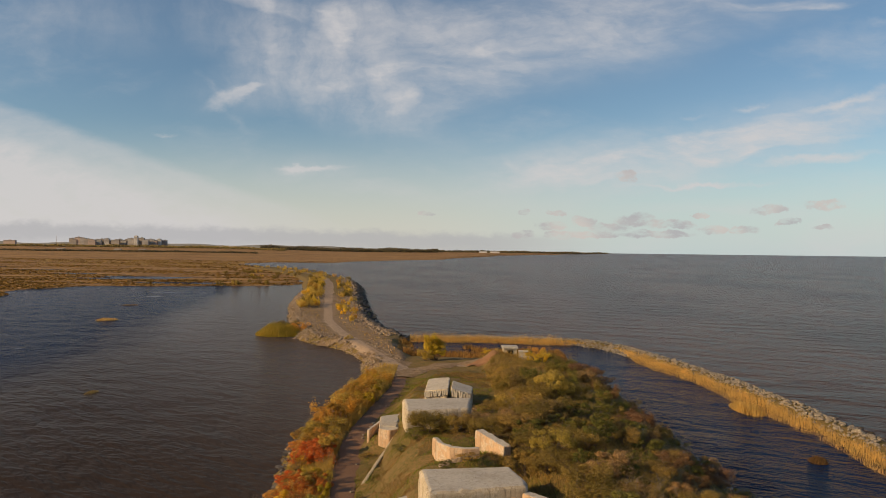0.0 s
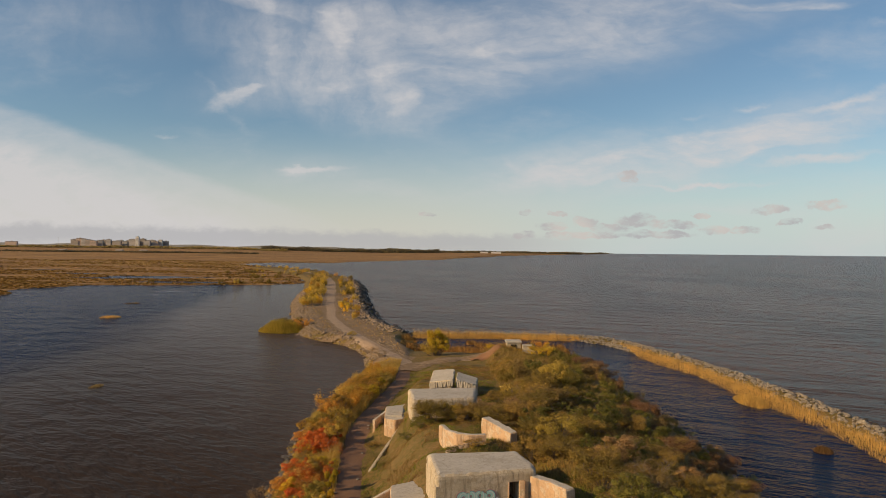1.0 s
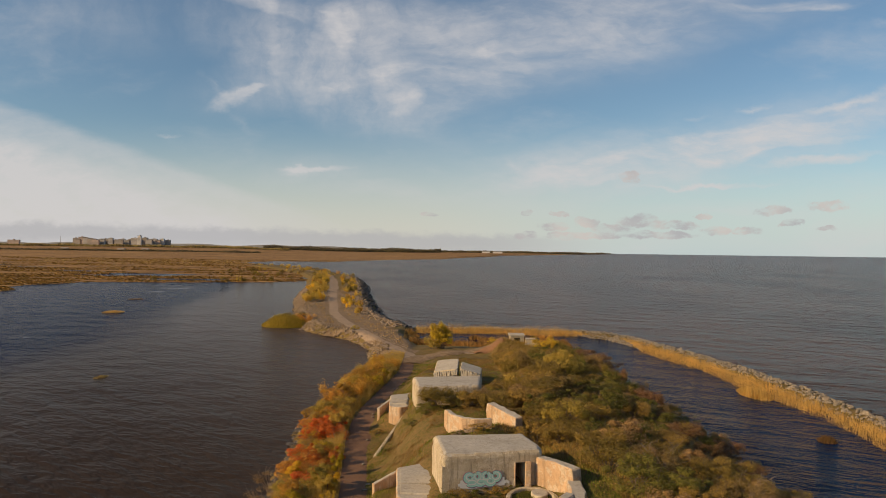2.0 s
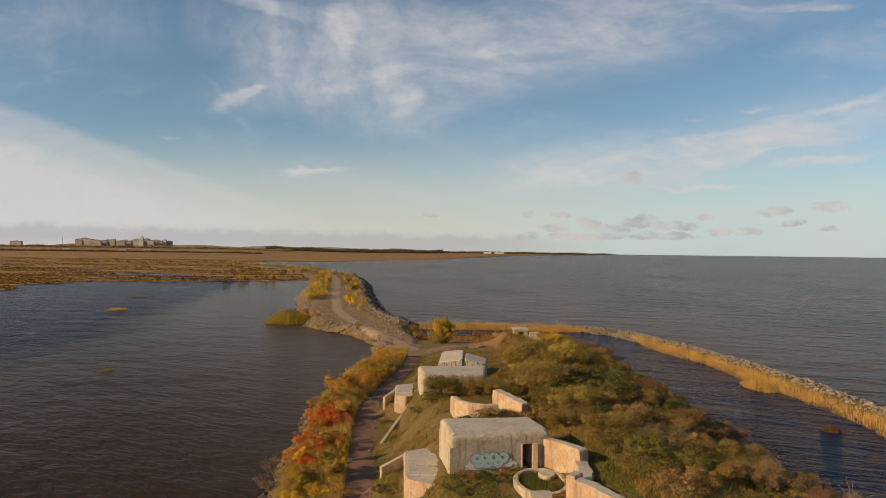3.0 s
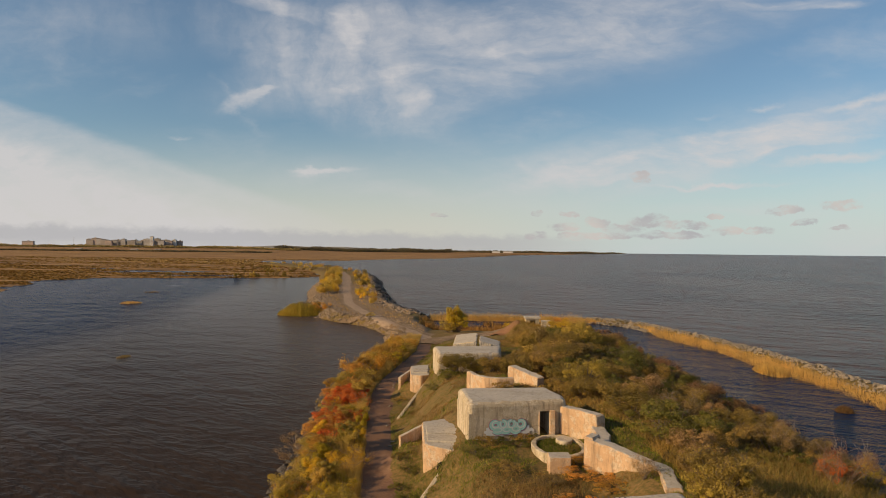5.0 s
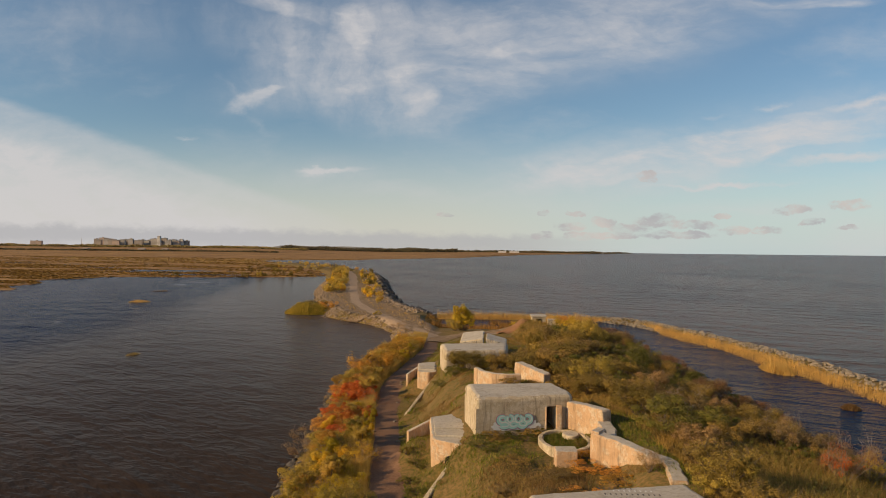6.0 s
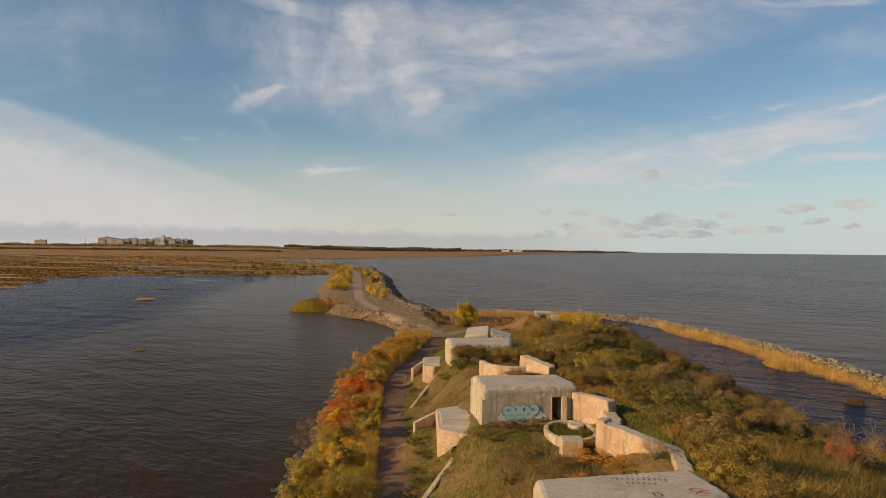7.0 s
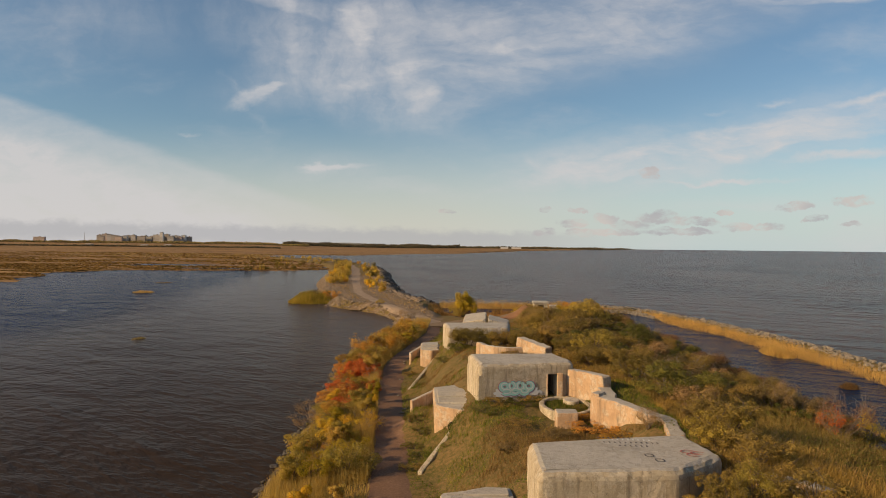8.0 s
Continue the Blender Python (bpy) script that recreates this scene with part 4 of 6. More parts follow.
def gun_pit(cx, cy, rx, ry, z):
    g = empty("gun_pit", (cx, cy, z - 1))
    at = Matrix.Translation(-g.location)
    bm = bmesh.new()
    rings = []
    for sx, zz in ((1.0, z - 1.6), (1.0, z - 0.06), (0.97, z), (0.84, z), (0.81, z - 0.08), (0.80, z - 0.7)):
        rings.append([bm.verts.new((cx + (x - cx) * sx + 0.05 * noise.noise(Vector((x, y, zz))), cy + (y - cy) * (1 - (1 - sx) * rx / ry),
                                    zz + 0.04 * noise.noise(Vector((x * 2, y * 2, 1))))) for x, y in oval(cx, cy, rx, ry, 48)])
    for a, b in zip(rings[:-1], rings[1:]):
        for i in range(48):
            bm.faces.new((a[i], a[(i + 1) % 48], b[(i + 1) % 48], b[i]))
    bm.transform(at)
    part("rim", bm, M_CONC, g, "worn pale concrete rim")
    bm = bmesh.new()
    ov = [Vector((x, y)) for x, y in oval(cx, cy, rx * 0.8, ry * 0.86, 40)]
    f = bm.faces.new([bm.verts.new((p.x, p.y, z - 0.28)) for p in ov])
    r = bmesh.ops.poke(bm, faces=[f])
    bm.transform(at)
    part("turf", bm, M_SOIL, g, "grass grown over the floor")
    bm = bmesh.new()
    slab(bm, oval(cx + 0.7, cy + 1.7, 0.75, 1.0, 20), z - 0.6, z + 0.08, 0.08, 0.05, 0.5, 0.02)
    bm.transform(at)
    part("pedestal", bm, [M_CONC, M_ROOF], g, "round concrete pedestal")
    return tagged(g, "overgrown oval concrete gun pit in front of a bunker", "gun pit")


gun_pit(8.0, 61.6, 2.4, 3.5, 7.45)
blk = empty("concrete_block", (7.3, 56.4, 5.5))
bm = bmesh.new()
slab(bm, [(6.45, 55.6), (8.2, 55.6), (8.2, 57.2), (6.45, 57.2)], 0, 2.55, 0.06, 0.08, 0.5, 0.03)
bm.transform(Matrix.Translation((-7.3, -56.4, 0)))
part("body", bm, [M_PEACH, M_ROOF], blk)
tagged(blk, "square peach concrete block beside the gun pit", "concrete block")

hut = empty("ruined_hut", (17.4, 178.5, 5.2))
# the hut's window is a solid block blackened to imitate inner shade
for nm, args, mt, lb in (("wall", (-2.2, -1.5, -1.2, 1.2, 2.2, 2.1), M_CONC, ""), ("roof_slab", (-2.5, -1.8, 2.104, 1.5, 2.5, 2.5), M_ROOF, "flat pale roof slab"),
                         ("side_wall", (1.6, -2.6, -1.2, 3.6, -1.4, 1.5), M_CONC, "broken side wall"), ("fallen_slab", (1.3, -5.4, -0.9, 4.2, -3.6, 0.7), M_ROOF, "fallen slab"), ("opening", (-1.2, -1.66, 0.0, 0.2, -1.3, 1.7), M_INNER_SHADE, "solid block coloured near-black as the shade of a window opening"), ("side_slab", (1.55, -2.8, 1.504, 4.0, -1.2, 1.75), M_ROOF, "tilted slab on the side wall")):
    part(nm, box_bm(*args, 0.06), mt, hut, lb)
tagged(hut, "small ruined concrete hut with flat roof", "hut")
spoil_edge = empty("broken_slab", (5.2, 174, 2.9))
part("body", box_bm(-1.8, -1.0, -0.4, 1.8, 0.8, 0.5, 0.12), M_ROCK, spoil_edge)
tagged(spoil_edge, "pale broken concrete slab lying at the yard", "slab")


# ---- stones ----
rng = np.random.default_rng(5)


def stone_mesh(name, seed, mat):
    bm = bmesh.new()
    bmesh.ops.create_icosphere(bm, subdivisions=1, radius=0.5)
    for v in bm.verts:
        p = v.co * 2.1 + Vector((seed * 7.3, 0, 0))
        v.co *= 1 + 0.55 * noise.noise(p) + 0.25 * noise.noise(p * 2.7)
        v.co.z *= 0.68
    me = bpy.data.meshes.new(name)
    bm.to_mesh(me)
    bm.free()
    me.materials.append(mat)
    return me


STONES = [stone_mesh("stone", i, M_PALEROCK) for i in range(7)]
PEBBLES = []
for i in range(6):
    bm = bmesh.new()
    bmesh.ops.create_icosphere(bm, subdivisions=1, radius=0.5)
    bmesh.ops.dissolve_limit(bm, angle_limit=0.75, verts=bm.verts, edges=bm.edges)
    bmesh.ops.triangulate(bm, faces=bm.faces)
    for v in bm.verts:
        v.co *= 1 + 0.5 * noise.noise(v.co * 2.3 + Vector((i * 5.1, 1, 0)))
        v.co.z *= 0.7
    PEBBLES.append((np.array([v.co[:] for v in bm.verts]), np.array([[v.index for v in f.verts] for f in bm.faces])))
    bm.free()
DARK_STONES = [stone_mesh("stone", i + 20, M_WETROCK) for i in range(4)]


def joined(name, pieces, mat):
    """One mesh out of many small ones: pieces are (vertices, faces, 4x4)."""
    vs, fs, base = [], [], 0
    for v, f, m in pieces:
        vs.append(v @ np.array(m)[:3, :3].T + np.array(m)[:3, 3])
        fs.append(f + base)
        base += len(v)
    return mesh_object(name, np.concatenate(vs).tolist(), np.concatenate(fs).tolist(), mat)


def mesh_arrays(me):
    v = np.array([p.co[:] for p in me.vertices])
    f = np.array([p.vertices[:] for p in me.polygons])
    return v, f


def along(line, step, jitter, offs, rnd):
    """Points strewn beside a polyline."""
    pts = []
    for (ax, ay), (bx, by) in zip(line[:-1], line[1:]):
        ln = math.hypot(bx - ax, by - ay)
        tx, ty = (bx - ax) / ln, (by - ay) / ln
        for s in np.arange(0, ln, step):
            for o in offs:
                d = o + rnd.uniform(-jitter, jitter)
                q = s + rnd.uniform(-step, step)
                pts.append((ax + tx * q + ty * d, ay + ty * q - tx * d))
    return pts


def off_track(pts, gap=2.1):
    a = np.array(pts)
    return [p for p, d in zip(pts, line_gap(a[:, 0], a[:, 1], SPIT_PATH)[0]) if d > gap]


def stone_pose(x, y, size, rnd, sink=0.15):
    z = max(float(land(x, y)), -0.3) + size * (0.3 - sink)
    return pose(x, y, z, rnd.uniform(-25, 25), rnd.uniform(-25, 25), rnd.uniform(0, 360)) @ Matrix.Diagonal((size * rnd.uniform(0.8, 1.4), size * rnd.uniform(0.8, 1.3), size * rnd.uniform(0.7, 1.2), 1))


breakwater = tagged(empty("breakwater", (72, 130, 0)), "long line of pale boulders along the breakwater crest", "breakwater", kind="structure")
ridge = along(JETTY, 1.15, 1.2, (-1.6, 0.4, -3.2), rng)
near_pick = [p for p in ridge if 88 < p[1] < 215 and p[0] > 50]
rng.shuffle(near_pick)
near_pick = [tuple(p) for p in near_pick[:290]]
chosen = set(near_pick)
for x, y in near_pick:
    ob = new("stone", STONES[int(rng.integers(7))])
    ob.parent = breakwater
    ob.matrix_basis = Matrix.Translation(-breakwater.location) @ stone_pose(x, y, float(rng.choice([0.5, 0.8, 1.1, 1.7], p=[0.4, 0.35, 0.18, 0.07])), rng, 0.25)
arrays, dark_arrays = [mesh_arrays(m) for m in STONES], [mesh_arrays(m) for m in DARK_STONES]
rest = [(*arrays[int(rng.integers(7))], stone_pose(x, y, float(rng.uniform(0.4, 1.2)), rng, 0.25)) for x, y in ridge if (x, y) not in chosen]
rest += [(*PEBBLES[int(rng.integers(6))], stone_pose(x, y, float(rng.uniform(0.35, 0.9)), rng, 0.1)) for x, y in along(JETTY, 0.5, 1.0, (2.4, 0.6, -1.2, -2.8), rng)]
rest += [(*PEBBLES[int(rng.integers(6))], stone_pose(x, y, float(rng.uniform(0.4, 1.1)), rng, 0.1)) for x, y in along([(40, 245.5), (45, 244), (57, 231), (62, 211)], 0.5, 1.2, (4.0, 5.6), rng)]
tagged(joined("stone_fill", rest, M_PALEROCK), "pale boulders heaped along the breakwater", "stones", kind="stuff")
outer = [(*dark_arrays[int(rng.integers(4))], stone_pose(x, y, float(rng.uniform(0.5, 1.2)), rng)) for x, y in along(JETTY, 1.5, 0.7, (-4.3, -5.0), rng)]
tagged(joined("wet_stones", outer, M_WETROCK), "dark wet stones at the foot of the breakwater", "stones", kind="stuff")

spit_left = [(x, y) for x, y in zip(SPIT_L, SPIT_Y) if 172 <= y <= 480]
spit_right = [(x, y) for x, y in zip(SPIT_R, SPIT_Y) if 240 <= y <= 650]
lefts = [(*arrays[int(rng.integers(7))], stone_pose(x, y, float(rng.choice([0.45, 0.65, 0.9, 1.3], p=[0.3, 0.35, 0.25, 0.1])), rng)) for x, y in off_track(along(spit_left, 1.3, 1.2, (0.2, 1.6, 3.0, 4.4), rng))]
lefts += [(*PEBBLES[int(rng.integers(6))], stone_pose(x, y, float(rng.uniform(0.3, 0.75)), rng)) for x, y in off_track(along(spit_left, 0.55, 1.6, (0.5, 2.2, 4.0, 6.0, 8.0), rng))]
tagged(joined("shore_stones", lefts, M_ROCK), "pale riprap stones on the lagoon side of the causeway", "stones", kind="stuff")
rights = [(*PEBBLES[int(rng.integers(6))], stone_pose(x, y, float(rng.uniform(0.4, 1.0)), rng)) for x, y in off_track(along(spit_right, 0.8, 1.8, (-5.0, -7.0, -9.5), rng))]
rights += [(*arrays[int(rng.integers(7))], stone_pose(x, y, float(rng.uniform(0.5, 1.5)), rng)) for x, y in off_track(along(spit_right, 2.0, 1.5, (-5.0, -7.5), rng))]
tagged(joined("shore_stones", rights, M_ROCK), "grey riprap stones on the sea side of the causeway", "stones", kind="stuff")
darks = [(*dark_arrays[int(rng.integers(4))], stone_pose(x, y, float(rng.uniform(0.7, 1.9)), rng)) for x, y in along(spit_right, 1.6, 1.5, (0.8, -1.5, -4), rng)]
tagged(joined("wet_stones", darks, M_WETROCK), "dark wet riprap at the edge of the open sea", "stones", kind="stuff")
bank_l = [(x, y) for x, y in zip(SHORE_L, STATION) if 20 <= y <= 150]
dims = [(*dark_arrays[int(rng.integers(4))], stone_pose(x, y, float(rng.uniform(0.4, 1.0)), rng)) for x, y in along(bank_l, 0.8, 0.7, (0.1, 0.9), rng)]
tagged(joined("wet_stones", dims, M_WETROCK), "dark wet stones along the lagoon bank", "stones", kind="stuff")
lows = [(*arrays[int(rng.integers(7))], stone_pose(x, y, float(rng.uniform(0.3, 0.8)), rng)) for x, y in along(bank_l, 2.2, 0.7, (0.5,), rng)]
bank_r = [(x, y) for x, y in zip(SHORE_R, STATION) if 20 <= y <= 185]
lows += [(*arrays[int(rng.integers(7))], stone_pose(x, y, float(rng.uniform(0.3, 0.9)), rng)) for x, y in along(bank_r, 1.4, 0.9, (-0.4, -1.6), rng)]
tagged(joined("bank_stones", lows, M_ROCK), "small pale stones along the water's edge of the mound", "stones", kind="stuff")
rubble_at = [(1.0 + 3.2 * rng.random(), 78.6 + 1.0 * rng.random()) for _ in range(40)] + [(-2 + 8 * rng.random(), 111.0 + 4.0 * rng.random()) for _ in range(70)]
rub = [(*arrays[int(rng.integers(7))], stone_pose(x, y, float(rng.uniform(0.25, 0.7)), rng)) for x, y in rubble_at]
tagged(joined("rubble", rub, M_ROCK), "pale concrete rubble below the ruined walls", "rubble", kind="stuff")


# ---- plants ----
def soup(name, quads, mat, parent=None):
    """A mesh of loose quads, given as an array (n, 4, 3), or triangles (n, 3, 3)."""
    n, k = quads.shape[:2]
    me = bpy.data.meshes.new(name)
    me.vertices.add(n * k)
    me.vertices.foreach_set("co", quads.astype(np.float32).ravel())
    me.loops.add(n * k)
    me.loops.foreach_set("vertex_index", np.arange(n * k, dtype=np.int32))
    me.polygons.add(n)
    me.polygons.foreach_set("loop_start", np.arange(0, n * k, k, dtype=np.int32))
    me.update(calc_edges=True)
    me.materials.append(mat)
    ob = new(name, me)
    ob.parent = parent
    return ob


def leaves(centres, size, rnd, up=0.3, out=None):
    """Small leaves round the given places; out: the way that their faces mostly turn."""
    n = len(centres)
    d = rnd.normal(size=(n, 3))
    d[:, 2] += up
    d /= np.linalg.norm(d, axis=1)[:, None]
    if out is None:
        face = rnd.normal(size=(n, 3))
    else:
        face = out + 0.34 * rnd.normal(size=(n, 3))
        face /= np.linalg.norm(face, axis=1)[:, None]
        d = d - face * np.sum(d * face, axis=1)[:, None]
        d /= np.linalg.norm(d, axis=1)[:, None]
    e = np.cross(d, face)
    e /= np.linalg.norm(e, axis=1)[:, None]
    s = size * rnd.uniform(0.6, 1.4, (n, 1))
    return np.stack([centres - d * s * 0.7, centres + d * s * 0.5 + e * s * 0.5, centres + d * s * 0.5 - e * s * 0.5], 1)


def blades(x, y, height, width, rnd, lean=0.35, sink=0.1, z=None):
    """Upright tapering blades on the ground."""
    n = len(x)
    z = (np.maximum(land(x, y), -0.4) if z is None else z) - sink
    a = rnd.uniform(0, 2 * np.pi, n)
    b = rnd.uniform(0, 2 * np.pi, n)
    h = height * rnd.uniform(0.55, 1.15, n)
    w = width * rnd.uniform(0.7, 1.3, n) / 2
    k = lean * h * rnd.uniform(0, 1, n)
    p = np.stack([x, y, z], 1)
    s = np.stack([np.cos(a) * w, np.sin(a) * w, 0 * w], 1)
    tip = p + np.stack([np.cos(b) * k, np.sin(b) * k, h + sink], 1)
    return np.stack([p - s, p + s, tip], 1)


def stems(pairs, r0, r1, sides=4):
    """Tapered twigs from place to place."""
    bm = bmesh.new()
    for a, b, k in pairs:
        a, b = Vector(a), Vector(b)
        t = (b - a).normalized()
        u = t.orthogonal().normalized()
        w = t.cross(u)
        ring = [[bm.verts.new(p + (u * math.cos(2 * math.pi * i / sides) + w * math.sin(2 * math.pi * i / sides)) * r) for i in range(sides)]
                for p, r in ((a, r0 * k), (b, r1 * k))]
        for i in range(sides):
            bm.faces.new((ring[0][i], ring[0][(i + 1) % sides], ring[1][(i + 1) % sides], ring[1][i]))
    return bm


def shrub(kind, mat, seed, count=900, leaf=0.06, stem_mat=None):
    """A bush one metre high and about as wide; it is scaled as it is planted."""
    r = np.random.default_rng(seed)
    lobes = {"round": 26, "loose": 28, "tall": 16, "bare": 16}[kind]
    cs, rad = [], []
    for i in range(lobes):
        a, q = r.uniform(0, 2 * np.pi), r.uniform(0.1, 0.42) ** 0.8
        h = r.uniform(0.28, 0.82)
        if kind == "tall":
            q, h = q * 0.5, r.uniform(0.25, 0.9)
        if kind == "loose":
            q = q * 1.25
        cs.append((math.cos(a) * q, math.sin(a) * q, h * (1 - 0.35 * q)))
        rad.append(r.uniform(0.07, 0.20) * (0.75 if kind == "tall" else 1))
    cs, rad = np.array(cs), np.array(rad)
    pick = r.integers(0, lobes, count)
    dirs = r.normal(size=(count, 3))
    dirs /= np.linalg.norm(dirs, axis=1)[:, None]
    c = cs[pick] + dirs * (rad[pick] * r.uniform(0.45, 1.08, count) ** 0.4)[:, None] * np.array([1, 1, 0.85])
    c[:, 2] = np.abs(c[:, 2])
    ob = empty({"tall": "young_tree"}.get(kind, "shrub"))
    soup("crown", leaves(c, leaf, r, 0.3, dirs + np.array([0, 0, 0.25])), mat, ob)
    pairs = []
    for p in cs:
        fork = Vector((p[0] * 0.35, p[1] * 0.35, p[2] * 0.4))
        pairs.append(((p[0] * 0.08, p[1] * 0.08, -0.08), fork, 1.0))
        pairs.append((fork, p, 0.65))
        for _ in range(4 if kind == "bare" else 2):
            d = Vector(r.normal(size=3)) * 0.11
            d.z = abs(d.z) + 0.06
            pairs.append((p, Vector(p) + d, 0.35))
    part("trunk", stems(pairs, 0.010, 0.004), stem_mat or M_BARK, ob)
    return ob


PALETTE = {"olive": M_OLIVE, "green": M_GREEN, "yellow": M_YELLOW, "rust": M_RUST, "red": M_RED, "brown": M_BROWN, "gold": M_GOLD, "maroon": M_MAROON}
WORDS = {"olive": "olive-green autumn", "green": "dark green", "yellow": "golden yellow autumn", "rust": "rusty brown autumn", "red": "bright red autumn", "brown": "withered brown", "gold": "pale golden", "maroon": "dark maroon"}
KINDS, planted = {}, set()
for i, (c, k) in enumerate((c, k) for c in PALETTE for k in ("round", "loose", "tall", "bare")):
    KINDS[c, k] = (i, 1800 if k == "bare" else 5600)


FAR_LEAVES = {c: [] for c in PALETTE}


def thicket(colour, x, y, high, wide, z=None):
    """A far bush, gathered into one mesh with its like."""
    n, k = 900, 8
    a, q = rng.uniform(0, 6.28, k), np.sqrt(rng.random(k)) * 0.36
    tops = rng.uniform(0.5, 1.0, k)
    pick = rng.integers(0, k, n)
    c = rng.normal(size=(n, 3))
    c /= np.linalg.norm(c, axis=1)[:, None]
    outward = c.copy()
    c *= rng.uniform(0.3, 1.0, (n, 1)) * np.stack([np.full(n, 0.17), np.full(n, 0.17), 0.48 * tops[pick]], 1)
    c += np.stack([np.cos(a) * q, np.sin(a) * q, tops * 0.5], 1)[pick]
    c = c * np.array([wide, wide, high]) + np.array([x, y, float(land(x, y)) if z is None else z])
    FAR_LEAVES[colour].append(leaves(c, 0.05 * high, rng, 0.6, outward))


def plant(colour, kind, x, y, high, wide, where, group):
    label = f"{'sparse ' if kind == 'bare' else ''}{WORDS[colour]} {'young tree' if kind == 'tall' else 'shrub'} {where}"
    z = float(land(x, y))
    m = Matrix.Translation((x, y, z)) @ Matrix.Rotation(rng.uniform(0, 6.3), 4, "Z") @ Matrix.Diagonal((wide, wide, high, 1))
    key = (colour, kind)
    if key not in planted:
        seed, n = KINDS[key]
        size = 0.016 if kind == "bare" else 0.0235
        ob = shrub(kind, PALETTE[colour], seed, n, size, M_TWIG if kind == "bare" else None)
        planted.add(key)
        KINDS[key] = ob
    else:
        ob = copy_thing(KINDS[key], Matrix.Identity(4))
    ob.matrix_basis = m
    return tagged(ob, label, "young tree" if kind == "tall" else "shrub", group)


for i in range(16):
    y = float(rng.uniform(58, 150))
    x = float(np.interp(y, STATION, PATH_X) + rng.choice([-1.3, 1.2, 1.35]) + rng.normal() * 0.15)
    ob = new("stone", STONES[i % 7])
    ob.matrix_basis = pose(x, y, float(land(x, y)) + 0.12, 0, 0, rng.uniform(0, 360)) @ Matrix.Diagonal((0.55, 0.42, 0.3, 1))
    tagged(ob, "small pale stone lying at the edge of the path", "stone", "stones on the path")
SLOPE, BANK, CAUSE = "on the mound's overgrown slope", "on the bank beside the path", "beside the causeway track"
COURT = "in the overgrown gun court"
for row in (("green", "loose", 3.6, 63.9, 0.9, 2.0, COURT), ("olive", "loose", 5.2, 64.3, 1.0, 1.9, COURT), ("green", "loose", 6.2, 64.6, 0.8, 1.5, COURT), ("olive", "loose", 1.4, 63.2, 0.8, 1.6, COURT),
            ("rust", "loose", 9.0, 57.6, 1.0, 1.8, COURT), ("rust", "loose", 8.6, 54.6, 0.9, 2.2, COURT), ("brown", "loose", 6.2, 52.4, 0.8, 2.4, COURT), ("rust", "loose", 10.6, 50.6, 0.9, 2.4, COURT),
            ("brown", "bare", 12.4, 49.6, 1.8, 2.0, COURT), ("rust", "loose", 7.4, 48.4, 0.8, 2.6, COURT), ("olive", "loose", 3.0, 56.0, 0.7, 2.2, COURT), ("brown", "loose", 2.4, 50.5, 0.7, 2.4, COURT),
            ("olive", "loose", 12.4, 33.0, 2.2, 2.2, COURT), ("gold", "loose", 14.0, 34.2, 2.6, 2.2, COURT), ("gold", "loose", 11.2, 34.0, 1.9, 2.0, COURT), ("brown", "loose", 9.9, 33.6, 1.5, 2.0, COURT), ("olive", "loose", 12.6, 35.2, 1.8, 1.9, COURT), ("brown", "bare", 8.7, 33.2, 1.5, 1.8, COURT), ("olive", "round", 15.2, 36.0, 2.2, 2.0, COURT), ("green", "loose", -5.4, 60.5, 0.7, 1.6, COURT), ("olive", "loose", -5.8, 57.0, 0.8, 1.8, COURT)):
    plant(*row, "low bushes in the courts")
for row in (("green", "loose", 4.6, 62.6, 0.7, 1.8, COURT), ("olive", "loose", 2.2, 62.4, 0.7, 1.6, COURT), ("rust", "loose", 10.2, 53.0, 0.9, 1.8, COURT), ("brown", "bare", 12.6, 50.6, 1.9, 1.6, COURT), ("green", "loose", 0.6, 60.0, 0.6, 2.2, COURT),
            ("green", "loose", 7.0, 63.2, 0.7, 1.2, COURT), ("olive", "loose", 9.2, 60.4, 0.9, 1.2, COURT), ("green", "loose", -5.6, 66.0, 0.9, 1.6, COURT), ("green", "loose", -6.2, 63.2, 0.8, 1.6, COURT), ("olive", "loose", -6.8, 68.0, 0.9, 1.4, COURT),
            ("green", "loose", 1.8, 78.0, 0.8, 2.0, COURT), ("olive", "loose", 4.2, 78.6, 0.9, 2.2, COURT), ("olive", "loose", 8.6, 80.0, 1.4, 2.2, COURT), ("olive", "loose", -9.8, 100.0, 0.9, 1.6, COURT), ("green", "loose", -4.4, 92.0, 0.9, 2.4, COURT)):
    plant(*row, "low bushes in the courts")
